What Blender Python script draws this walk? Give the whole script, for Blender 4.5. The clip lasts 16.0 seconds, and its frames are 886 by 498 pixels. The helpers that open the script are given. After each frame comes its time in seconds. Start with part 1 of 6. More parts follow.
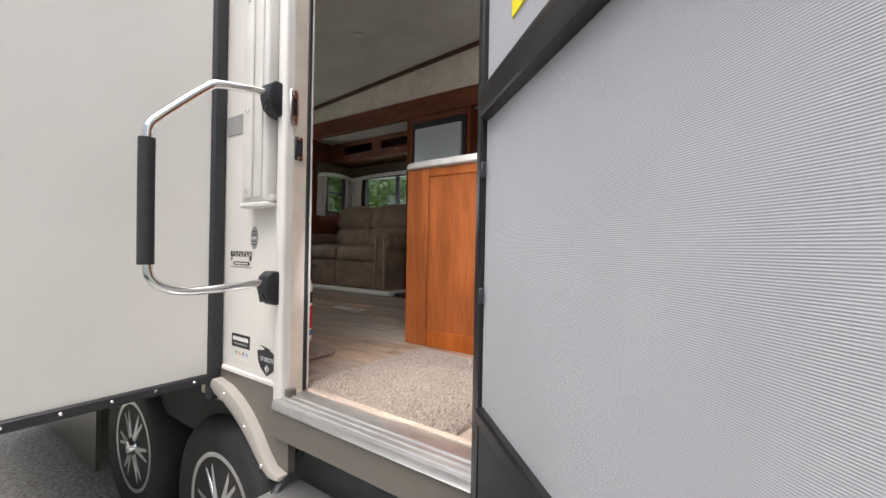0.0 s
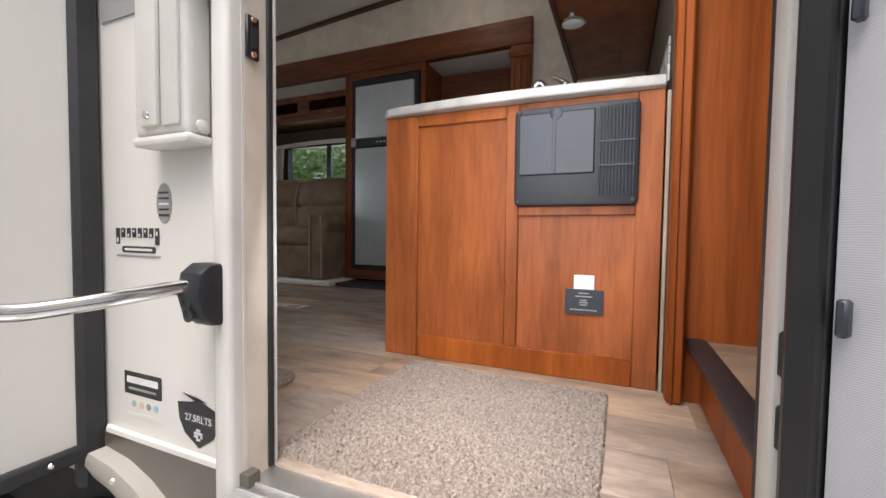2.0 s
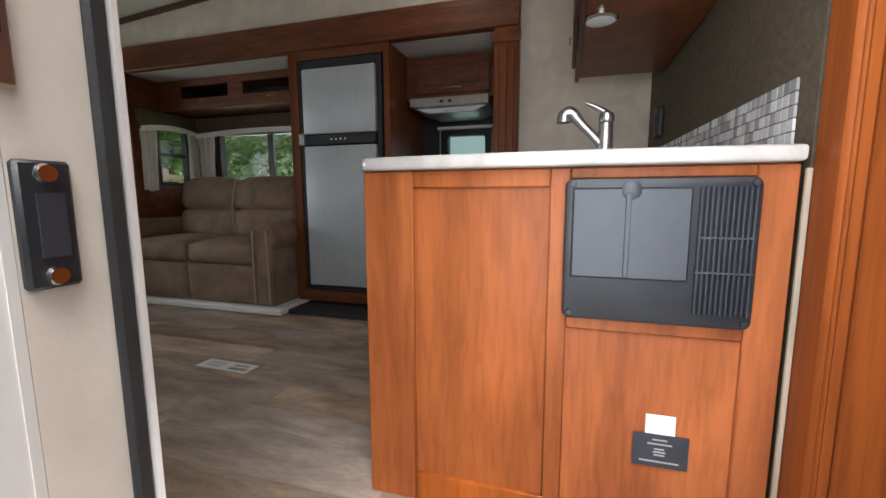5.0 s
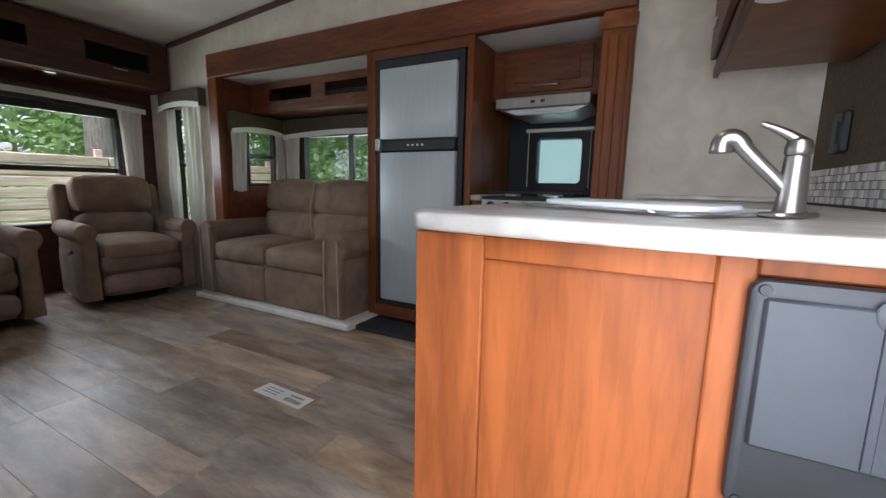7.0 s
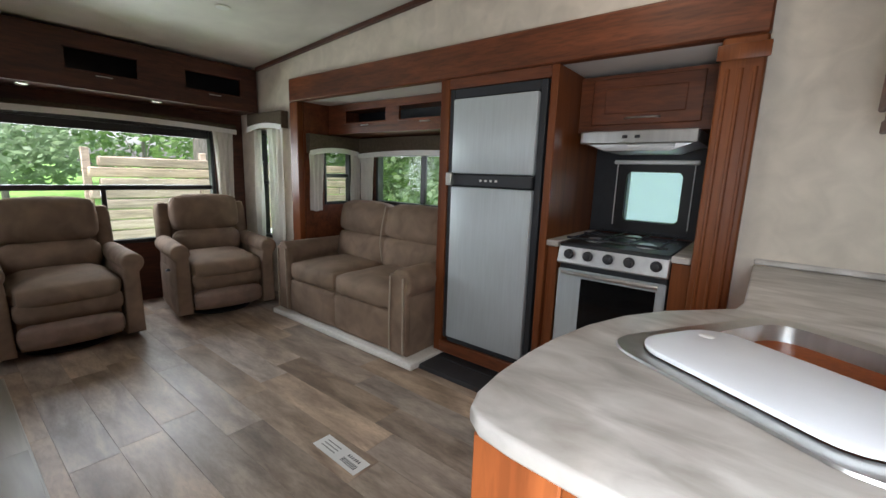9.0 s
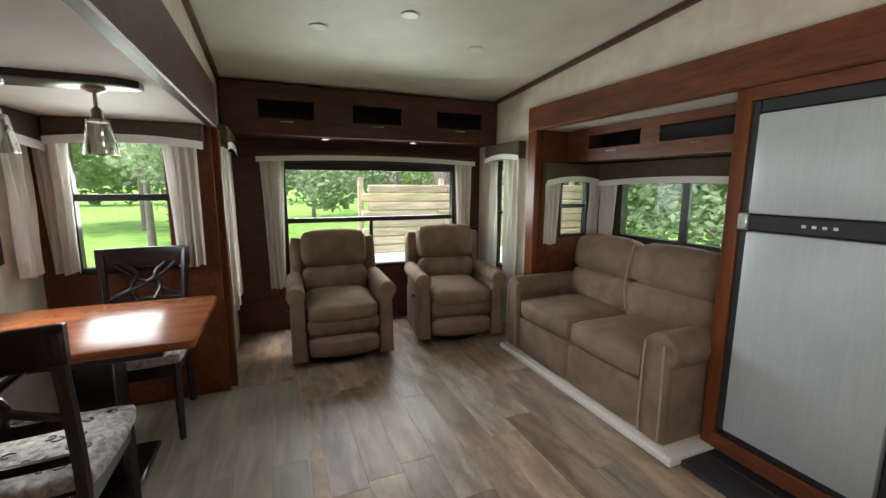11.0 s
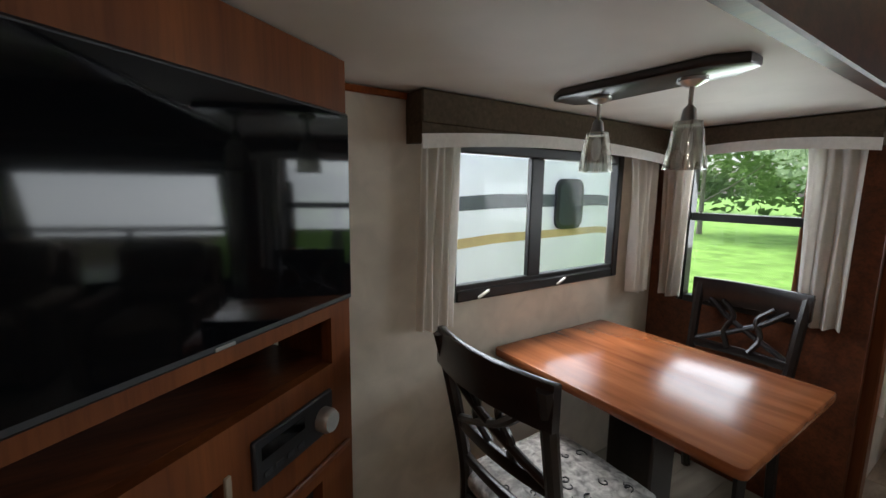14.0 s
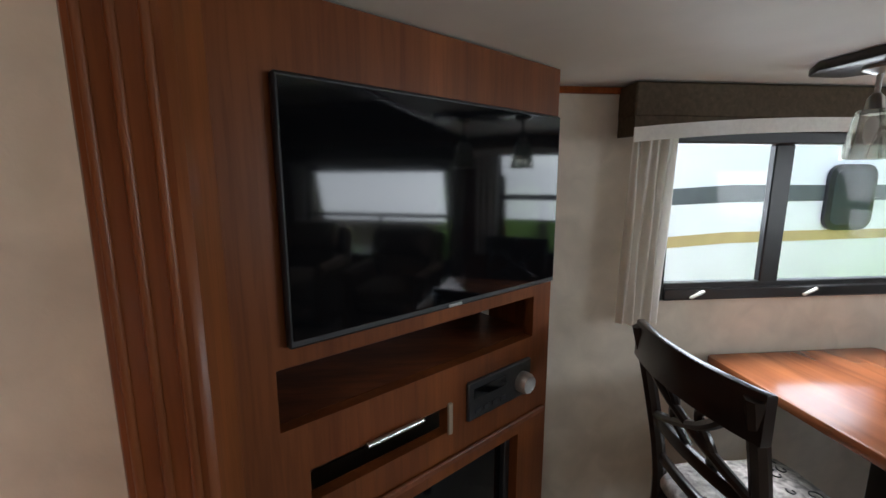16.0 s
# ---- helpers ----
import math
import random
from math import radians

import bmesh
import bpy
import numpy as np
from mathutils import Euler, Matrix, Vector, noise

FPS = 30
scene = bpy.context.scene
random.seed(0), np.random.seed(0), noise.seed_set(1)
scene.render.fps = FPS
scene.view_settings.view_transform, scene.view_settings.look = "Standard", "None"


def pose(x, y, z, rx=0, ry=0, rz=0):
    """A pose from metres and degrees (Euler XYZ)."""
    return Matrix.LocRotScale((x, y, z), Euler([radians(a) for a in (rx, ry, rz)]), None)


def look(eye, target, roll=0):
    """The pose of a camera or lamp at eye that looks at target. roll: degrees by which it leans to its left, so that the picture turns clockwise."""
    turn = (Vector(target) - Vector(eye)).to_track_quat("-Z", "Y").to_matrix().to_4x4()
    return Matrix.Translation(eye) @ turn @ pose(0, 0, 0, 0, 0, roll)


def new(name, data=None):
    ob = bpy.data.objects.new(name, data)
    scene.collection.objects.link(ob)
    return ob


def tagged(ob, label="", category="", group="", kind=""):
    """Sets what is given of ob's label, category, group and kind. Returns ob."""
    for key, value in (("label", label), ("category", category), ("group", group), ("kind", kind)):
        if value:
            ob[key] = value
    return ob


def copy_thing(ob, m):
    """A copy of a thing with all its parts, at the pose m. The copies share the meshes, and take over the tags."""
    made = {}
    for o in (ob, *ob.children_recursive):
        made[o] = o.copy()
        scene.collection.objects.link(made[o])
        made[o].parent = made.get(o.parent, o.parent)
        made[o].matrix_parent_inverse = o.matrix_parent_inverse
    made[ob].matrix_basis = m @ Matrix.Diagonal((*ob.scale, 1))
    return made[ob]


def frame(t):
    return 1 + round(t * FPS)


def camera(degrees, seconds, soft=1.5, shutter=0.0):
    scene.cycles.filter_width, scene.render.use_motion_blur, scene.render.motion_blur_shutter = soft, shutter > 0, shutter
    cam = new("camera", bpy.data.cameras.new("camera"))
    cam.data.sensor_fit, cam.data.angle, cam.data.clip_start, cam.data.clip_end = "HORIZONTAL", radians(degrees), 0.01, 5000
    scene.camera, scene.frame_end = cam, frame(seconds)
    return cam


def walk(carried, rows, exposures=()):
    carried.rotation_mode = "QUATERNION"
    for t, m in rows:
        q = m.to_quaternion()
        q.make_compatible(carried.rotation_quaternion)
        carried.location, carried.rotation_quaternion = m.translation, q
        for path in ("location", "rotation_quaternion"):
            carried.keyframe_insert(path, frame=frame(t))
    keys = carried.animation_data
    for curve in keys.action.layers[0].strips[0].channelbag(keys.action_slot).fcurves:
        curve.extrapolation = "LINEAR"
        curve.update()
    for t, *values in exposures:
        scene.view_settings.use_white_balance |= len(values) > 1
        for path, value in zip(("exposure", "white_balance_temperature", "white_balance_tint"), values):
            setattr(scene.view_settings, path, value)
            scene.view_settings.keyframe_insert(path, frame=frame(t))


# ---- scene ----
cam = camera(94.5, 16.0)
PATH = [
    (0, (0.14, 0.388, 0.484), (-1.014, 2.021, 0.48), 1.1),
    (0.5, (-0.052, 0.368, 0.465), (-1.109, 2.065, 0.442), 1.4),
    (1, (-0.195, 0.378, 0.438), (-1.144, 2.138, 0.41), 1.2),
    (1.5, (-0.303, 0.518, 0.433), (-1.172, 2.318, 0.378), 0.9),
    (2, (-0.411, 0.658, 0.458), (-1.203, 2.493, 0.376), 0.7),
    (2.5, (-0.474, 0.745, 0.46), (-1.204, 2.604, 0.356), 0.4),
    (3, (-0.581, 0.866, 0.501), (-1.236, 2.75, 0.363), 0.0),
    (3.5, (-0.669, 0.931, 0.599), (-1.251, 2.835, 0.413), -0.4),
    (4, (-0.708, 0.943, 0.696), (-1.235, 2.859, 0.473), -0.7),
    (6.3, (-0.768, 1.254, 0.894), (-1.538, 3.077, 0.599), 1.1),
    (7, (-0.832, 1.363, 0.955), (-1.761, 3.108, 0.65), 1.2),
    (7.5, (-0.881, 1.43, 1.039), (-1.821, 3.158, 0.673), 0.9),
    (8, (-0.908, 1.431, 1.102), (-1.864, 3.153, 0.753), 0.4),
    (8.2, (-0.908, 1.448, 1.123), (-1.893, 3.155, 0.781), 1.0),
    (10.3, (-1.162, 1.624, 1.362), (-2.81, 2.706, 1.025), 0.1),
    (10.5, (-1.218, 1.6, 1.361), (-2.92, 2.602, 1.041), 0.3),
    (11, (-1.308, 1.611, 1.372), (-3.136, 2.359, 1.06), 0.2),
    (11.5, (-1.459, 1.643, 1.362), (-3.383, 2.09, 1.047), 0.3),
    (12, (-1.617, 1.653, 1.35), (-3.589, 1.736, 1.027), 0.1),
    (12.5, (-1.751, 1.637, 1.337), (-3.692, 1.295, 1.0), -0.2),
    (13, (-1.887, 1.6, 1.357), (-3.687, 0.797, 1.02), 0.1),
    (13.5, (-1.986, 1.599, 1.389), (-3.477, 0.3, 1.087), 0.4),
    (14, (-1.996, 1.614, 1.41), (-3.099, -0.029, 1.121), 0.8),
    (14.5, (-1.961, 1.625, 1.432), (-2.682, -0.217, 1.134), 1.0),
    (15, (-1.935, 1.671, 1.435), (-2.411, -0.249, 1.135), -0.0),
    (15.5, (-1.922, 1.733, 1.421), (-2.239, -0.218, 1.11), -0.2),
    (16, (-1.945, 1.746, 1.42), (-2.137, -0.216, 1.084), -0.0),
]
walk(cam, [(t, look(eye, target, roll)) for t, eye, target, roll in PATH],
     [(0.0, 1.06, 6500, 12), (2.0, 1.08, 6500, 13), (4.0, 1.1, 6700, 13), (6.3, 1.8, 6000, 12), (7.5, 1.8, 6000, 12), (8.2, 2.0, 6000, 11), (10.3, 2.3, 6700, 9), (11.5, 2.25, 6600, 8), (13.3, 1.9, 6400, 8), (14.2, 1.8, 6300, 8), (15.0, 2.0, 6200, 9), (16.0, 2.3, 6100, 9)])

# ---- world, sun, window light ----
world = bpy.data.worlds.new("sky")
scene.world = world
world.use_nodes = True
wn, wl = world.node_tree.nodes, world.node_tree.links
sky = wn.new("ShaderNodeTexSky")
sky.sky_type, sky.sun_disc = "NISHITA", False
sky.sun_elevation, sky.sun_rotation = radians(68), radians(168)
sky.dust_density = 4.0
soft_sky = wn.new("ShaderNodeHueSaturation")
soft_sky.inputs["Saturation"].default_value = 0.6
wl.new(sky.outputs[0], soft_sky.inputs["Color"])
wl.new(soft_sky.outputs[0], wn["Background"].inputs["Color"])
wn["Background"].inputs["Strength"].default_value = 0.15
sun_data = bpy.data.lights.new("sun", "SUN")
sun_data.energy, sun_data.angle, sun_data.color = 1.5, radians(40), (1.0, 0.96, 0.9)
sun = new("sun", sun_data)
sun.matrix_world = look((0, 0, 0), (-0.08, 0.37, -0.93))


def sky_lamp(eye, target, w, h, watts, spread=135):
    """Skylight that falls through a window, from just outside its head."""
    d = bpy.data.lights.new("window_skylight", "AREA")
    d.shape, d.size, d.size_y, d.energy, d.color, d.spread = "RECTANGLE", w, h, watts, (0.93, 0.97, 1.0), radians(spread)
    new("window_skylight", d).matrix_world = look(eye, target)


sky_lamp((-5.43, 2.53, 1.25), (-4.3, 2.53, 0.95), 1.5, 0.6, 6)
sky_lamp((-3.355, 0.29, 1.4), (-3.33, 1.6, 0.95), 0.9, 0.4, 1.2)
sky_lamp((-4.3, 0.8, 1.35), (-3.2, 0.85, 0.95), 0.45, 0.5, 0.8)
sky_lamp((-3.44, 4.4, 1.25), (-3.3, 3.4, 1.05), 0.9, 0.3, 0.5)
sky_lamp((-0.64, 1.3, 1.0), (-0.64, 2.3, 0.8), 0.68, 1.4, 5.0, 150)


def warm_fill(x, y, z, watts):
    """An added warm fill lamp under the ceiling; no fixture is built there."""
    d = bpy.data.lights.new("puck_lamp", "AREA")
    d.shape, d.size, d.energy, d.color = "DISK", 0.09, watts, (1.0, 0.84, 0.68)
    new("puck_lamp", d).matrix_world = look((x, y, z), (x, y, z - 1))


warm_fill(-1.5, 2.3, 2.40, 0.5)
warm_fill(-1.5, 3.1, 2.40, 0.5)

# ---- materials ----


def material(name, col, rough=0.5, metal=0.0, var=0.12, scale=6.0, stretch=(1, 1, 1), bump=0.08, fine=120.0, rand=0.0, col2=None, coat=0.0, stain=0.1, spec=0.5, streak=0.0):
    m = bpy.data.materials.new(name)
    m.use_nodes = True
    n, l = m.node_tree.nodes, m.node_tree.links
    b = n["Principled BSDF"]
    b.inputs["Roughness"].default_value, b.inputs["Metallic"].default_value = rough, metal
    b.inputs["Coat Weight"].default_value, b.inputs["Coat Roughness"].default_value = coat, 0.15
    b.inputs["Specular IOR Level"].default_value = spec
    tc, mp = n.new("ShaderNodeTexCoord"), n.new("ShaderNodeMapping")
    mp.inputs["Scale"].default_value = stretch
    l.new(tc.outputs["Object"], mp.inputs["Vector"])
    info = n.new("ShaderNodeObjectInfo")
    if rand:
        off = n.new("ShaderNodeVectorMath")
        off.operation = "SCALE"
        off.inputs[0].default_value = (31.0, 17.0, 23.0)
        l.new(info.outputs["Random"], off.inputs["Scale"])
        l.new(off.outputs[0], mp.inputs["Location"])
    grain = n.new("ShaderNodeTexNoise")
    grain.inputs["Scale"].default_value, grain.inputs["Detail"].default_value, grain.inputs["Distortion"].default_value = scale, 7, 0.6
    l.new(mp.outputs[0], grain.inputs["Vector"])
    ramp = n.new("ShaderNodeValToRGB")
    ramp.color_ramp.elements[0].position, ramp.color_ramp.elements[1].position = 0.3, 0.7
    lo = [max(0, c * (1 - var)) for c in col]
    hi = col2 if col2 else [min(1, c * (1 + var)) for c in col]
    ramp.color_ramp.elements[0].color, ramp.color_ramp.elements[1].color = (*lo, 1), (*hi, 1)
    l.new(grain.outputs["Fac"], ramp.inputs["Fac"])
    big = n.new("ShaderNodeTexNoise")
    big.inputs["Scale"].default_value, big.inputs["Detail"].default_value = 1.7, 4
    l.new(tc.outputs["Object"], big.inputs["Vector"])
    rng = n.new("ShaderNodeMapRange")
    rng.inputs["From Min"].default_value, rng.inputs["From Max"].default_value = 0.3, 0.7
    rng.inputs["To Min"].default_value, rng.inputs["To Max"].default_value = 1 - stain, 1 + stain
    l.new(big.outputs["Fac"], rng.inputs["Value"])
    hsv = n.new("ShaderNodeHueSaturation")
    l.new(ramp.outputs["Color"], hsv.inputs["Color"])
    if rand:
        rr = n.new("ShaderNodeMapRange")
        rr.inputs["To Min"].default_value, rr.inputs["To Max"].default_value = 1 - rand, 1 + rand
        l.new(info.outputs["Random"], rr.inputs["Value"])
        mul = n.new("ShaderNodeMath")
        mul.operation = "MULTIPLY"
        l.new(rr.outputs[0], mul.inputs[0])
        l.new(rng.outputs[0], mul.inputs[1])
        l.new(mul.outputs[0], hsv.inputs["Value"])
        fr7, sat = n.new("ShaderNodeMath"), n.new("ShaderNodeMapRange")
        fr7.operation = "PINGPONG"
        fr7.inputs[1].default_value = 0.13
        l.new(info.outputs["Random"], fr7.inputs[0])
        sat.inputs["From Max"].default_value = 0.13
        sat.inputs["To Min"].default_value, sat.inputs["To Max"].default_value = 1 - 1.6 * rand, 1 + 0.4 * rand
        l.new(fr7.outputs[0], sat.inputs["Value"])
        l.new(sat.outputs[0], hsv.inputs["Saturation"])
    else:
        l.new(rng.outputs[0], hsv.inputs["Value"])
    tone = hsv.outputs[0]
    if streak:
        # fine pores along the grain, and broad figure bands between them
        for sc, dist, share in ((26.0, 0.6, streak), (6.0, 0.9, streak * 0.7)):
            pores = n.new("ShaderNodeTexNoise")
            pores.inputs["Scale"].default_value, pores.inputs["Detail"].default_value, pores.inputs["Distortion"].default_value = sc, 5, dist
            l.new(mp.outputs[0], pores.inputs["Vector"])
            pr = n.new("ShaderNodeMapRange")
            pr.inputs["From Min"].default_value, pr.inputs["From Max"].default_value = 0.38, 0.56
            pr.inputs["To Min"].default_value, pr.inputs["To Max"].default_value = 1 - share, 1.0 + share * 0.25
            l.new(pores.outputs["Fac"], pr.inputs["Value"])
            darker = n.new("ShaderNodeVectorMath")
            darker.operation = "SCALE"
            l.new(tone, darker.inputs[0])
            l.new(pr.outputs[0], darker.inputs["Scale"])
            tone = darker.outputs[0]
    l.new(tone, b.inputs["Base Color"])
    if bump:
        f = n.new("ShaderNodeTexNoise")
        f.inputs["Scale"].default_value, f.inputs["Detail"].default_value = fine, 3
        l.new(mp.outputs[0], f.inputs["Vector"])
        bp = n.new("ShaderNodeBump")
        bp.inputs["Strength"].default_value, bp.inputs["Distance"].default_value = bump, 0.004
        l.new(f.outputs["Fac"], bp.inputs["Height"])
        l.new(bp.outputs[0], b.inputs["Normal"])
    return m


def glass(name, tint, weight=0.93):
    m = bpy.data.materials.new(name)
    m.use_nodes = True
    n, l = m.node_tree.nodes, m.node_tree.links
    n.remove(n["Principled BSDF"])
    mix, tr, gl = n.new("ShaderNodeMixShader"), n.new("ShaderNodeBsdfTransparent"), n.new("ShaderNodeBsdfGlossy")
    tr.inputs[0].default_value, gl.inputs["Roughness"].default_value = (*tint, 1), 0.02
    mix.inputs[0].default_value = 1 - weight
    l.new(tr.outputs[0], mix.inputs[1])
    l.new(gl.outputs[0], mix.inputs[2])
    l.new(mix.outputs[0], n["Material Output"].inputs[0])
    return m


def translucent(name, col, share=0.4):
    """Thin cloth or frosted pane that lets part of the light through."""
    m = material(name, col, 0.9, var=0.06, scale=40, bump=0.2, fine=400, spec=0.1)
    n, l = m.node_tree.nodes, m.node_tree.links
    mix, tl = n.new("ShaderNodeMixShader"), n.new("ShaderNodeBsdfTranslucent")
    tl.inputs[0].default_value = (*col, 1)
    mix.inputs[0].default_value = share
    l.new(n["Principled BSDF"].outputs[0], mix.inputs[1])
    l.new(tl.outputs[0], mix.inputs[2])
    l.new(mix.outputs[0], n["Material Output"].inputs[0])
    return m


CHERRY = material("cherry_wood", (0.25, 0.056, 0.012), 0.42, var=0.25, scale=2.5, stretch=(3.5, 3.5, 0.18), bump=0.05, fine=60, stain=0.12, col2=(0.34, 0.088, 0.018), spec=0.16, streak=0.14)
# Same cherry with the dimmer light away from the door put into its colour.
CHERRY_DIMMED = material("dimmed_cherry_wood", (0.15, 0.043, 0.014), 0.36, var=0.22, scale=2.5, stretch=(3.5, 3.5, 0.18), bump=0.05, fine=60, stain=0.12, col2=(0.21, 0.066, 0.02), spec=0.25, streak=0.14)
CHERRY_PIECE = material("cherry_panel_wood", (0.29, 0.068, 0.014), 0.4, var=0.35, scale=2.6, stretch=(2.6, 2.6, 0.28), bump=0.05, fine=60, rand=0.04, col2=(0.42, 0.112, 0.021), spec=0.18, streak=0.14, stain=0.2)
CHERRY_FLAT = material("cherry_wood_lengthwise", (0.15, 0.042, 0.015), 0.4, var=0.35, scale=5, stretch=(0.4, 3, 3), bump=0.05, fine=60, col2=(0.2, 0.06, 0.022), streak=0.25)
# Dark copy of the cherry; the rear's and recesses' shade is in its colour.
CHERRY_SHADE_DARK = material("shade_dark_cherry_wood", (0.085, 0.026, 0.014), 0.42, var=0.35, scale=5, stretch=(2, 0.4, 3), bump=0.05, fine=60, col2=(0.11, 0.034, 0.017), streak=0.25)
TABLE_WOOD = material("table_wood", (0.27, 0.078, 0.03), 0.2, var=0.35, scale=4, stretch=(4, 0.4, 4), bump=0.02, col2=(0.40, 0.14, 0.052), coat=0.06)
PLANK = material("floor_plank_vinyl", (0.35, 0.247, 0.172), 0.4, var=0.35, scale=3.2, stretch=(0.9, 3.2, 1), bump=0.05, fine=70, rand=0.22, col2=(0.54, 0.405, 0.29), stain=0.16, streak=0.12)
PLANK_GREY = material("grey_floor_plank_vinyl", (0.36, 0.33, 0.27), 0.33, var=0.18, scale=3, stretch=(0.8, 5, 1), bump=0.06, fine=70, rand=0.1, col2=(0.45, 0.42, 0.35))
WALLPAPER = material("beige_wallpaper", (0.66, 0.59, 0.495), 0.75, var=0.1, scale=9, bump=0.12, fine=160)
CEILING_MAT = material("ivory_ceiling_vinyl", (0.72, 0.70, 0.64), 0.55, var=0.05, scale=5, bump=0.1, fine=140)
SLIDE_CEIL = material("white_slide_ceiling", (0.76, 0.75, 0.72), 0.62, var=0.04, scale=4, bump=0.03)
VALANCE = material("brown_valance_cloth", (0.10, 0.078, 0.055), 0.9, var=0.2, scale=60, bump=0.3, fine=500, spec=0.1)
SHEER = translucent("white_curtain_cloth", (0.9, 0.875, 0.83), 0.5)
LACE = material("white_lace_trim", (0.80, 0.79, 0.76), 0.85, var=0.06, scale=60, bump=0.3, fine=300)
FABRIC = material("brown_suede", (0.215, 0.150, 0.105), 0.82, var=0.22, scale=7, bump=0.25, fine=300, stain=0.16, spec=0.2)
FABRIC_SEAT = material("seat_suede", (0.235, 0.168, 0.118), 0.8, var=0.2, scale=6, bump=0.25, fine=300, stain=0.16, spec=0.2)
PIPING = material("pale_piping", (0.34, 0.28, 0.21), 0.8, bump=0.1)
FOOTREST = material("plastic_wrapped_suede", (0.22, 0.15, 0.115), 0.3, var=0.2, scale=10, bump=0.5, fine=25, coat=0.5)
COUNTER = material("marbled_laminate", (0.44, 0.40, 0.35), 0.32, var=0.25, scale=7, stretch=(1, 2.4, 1), bump=0.02, col2=(0.63, 0.60, 0.56), coat=0.08)
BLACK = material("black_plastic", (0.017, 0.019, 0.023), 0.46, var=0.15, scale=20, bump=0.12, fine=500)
PANEL_GREY = material("charcoal_plastic", (0.032, 0.037, 0.046), 0.4, var=0.1, scale=20, bump=0.1, fine=500)
FRAME_BLACK = material("black_window_frame", (0.012, 0.012, 0.013), 0.35, var=0.2, scale=15, bump=0.03)
ESPRESSO = material("espresso_wood", (0.014, 0.010, 0.009), 0.28, var=0.4, scale=6, stretch=(4, 4, 0.5), bump=0.05, coat=0.25)
STEEL = material("brushed_steel", (0.58, 0.58, 0.56), 0.3, 1.0, var=0.08, scale=30, stretch=(1, 1, 0.05), bump=0.04)
NICKEL = material("brushed_nickel", (0.40, 0.385, 0.365), 0.34, 1.0, var=0.08, scale=30, stretch=(1, 1, 0.05), bump=0.04)
STEEL_FRIDGE = material("fridge_panel", (0.48, 0.53, 0.55), 0.4, 0.15, var=0.05, scale=20, stretch=(4, 4, 0.2), bump=0.03)
CHROME = material("polished_metal", (0.82, 0.82, 0.82), 0.12, 1.0, var=0.04, bump=0.01)
ALU = material("aluminium", (0.66, 0.67, 0.67), 0.38, 0.9, var=0.08, scale=20, bump=0.05)
FIBRE = material("cream_fibreglass", (0.69, 0.67, 0.625), 0.3, var=0.03, scale=2, bump=0.02, fine=30, stain=0.03, coat=0.2)
FIBRE_WHITE = material("white_fibreglass", (0.84, 0.85, 0.86), 0.3, var=0.03, scale=2, bump=0.01, stain=0.03)
TRIM_CREAM = material("cream_moulding", (0.70, 0.68, 0.64), 0.35, var=0.05, scale=6, bump=0.03)
FLARE = material("beige_grey_plastic", (0.40, 0.375, 0.335), 0.45, var=0.06, scale=6, bump=0.05)
TAUPE = material("taupe_skirt_paint", (0.11, 0.098, 0.08), 0.28, var=0.1, scale=4, bump=0.02, coat=0.3)
RUBBER = material("black_rubber", (0.022, 0.022, 0.023), 0.7, var=0.25, scale=14, bump=0.2, fine=200)
SEAL = material("grey_rubber_seal", (0.025, 0.025, 0.028), 0.6, var=0.2, scale=10, bump=0.15, fine=120)
WHITE_PLASTIC = material("white_plastic", (0.78, 0.78, 0.76), 0.35, var=0.03, bump=0.02)
BOARD = material("white_cutting_board", (0.74, 0.76, 0.79), 0.32, var=0.03, bump=0.05)
MAT_PILE = material("oatmeal_mat_pile", (0.27, 0.225, 0.19), 0.95, var=0.3, scale=150, bump=0.5, fine=260, col2=(0.4, 0.34, 0.295), spec=0.1)
CARPET = material("white_slide_carpet", (0.72, 0.70, 0.65), 0.95, var=0.12, scale=90, bump=0.7, fine=240, spec=0.1)
TV_BLACK = material("television_glass", (0.003, 0.0035, 0.0045), 0.06, var=0.1, bump=0.0, spec=0.28)
FIRE_RED = material("red_label", (0.6, 0.03, 0.03), 0.4, bump=0.02)
YELLOW = material("yellow_sticker", (0.85, 0.75, 0.02), 0.5, bump=0.02)
BLUE = material("blue_label", (0.05, 0.15, 0.5), 0.4, bump=0.02)
PALE_BLUE = material("pale_blue_label", (0.3, 0.5, 0.68), 0.5, bump=0.02)
GREEN_DOT = material("green_label", (0.33, 0.52, 0.42), 0.5, bump=0.02)
ORANGE_DOT = material("orange_label", (0.68, 0.46, 0.3), 0.5, bump=0.02)
INK = material("black_ink", (0.03, 0.03, 0.032), 0.5, bump=0.0)
INK_WHITE = material("white_ink", (0.75, 0.75, 0.75), 0.5, bump=0.0)
GREY_DECAL = material("grey_decal", (0.30, 0.30, 0.29), 0.5, bump=0.0)
GOLD = material("gold_stripe", (0.50, 0.38, 0.17), 0.4, bump=0.0)
CHARCOAL_STRIPE = material("charcoal_stripe", (0.10, 0.11, 0.12), 0.4, bump=0.0)
SEAT_CLOTH = material("patterned_seat_cloth", (0.26, 0.26, 0.26), 0.85, var=0.2, scale=40, bump=0.2, fine=300, col2=(0.7, 0.7, 0.68), spec=0.2)
GRASS = material("lawn", (0.12, 0.23, 0.05), 0.9, var=0.3, scale=1.2, bump=0.8, fine=40, col2=(0.19, 0.34, 0.08), spec=0.1)
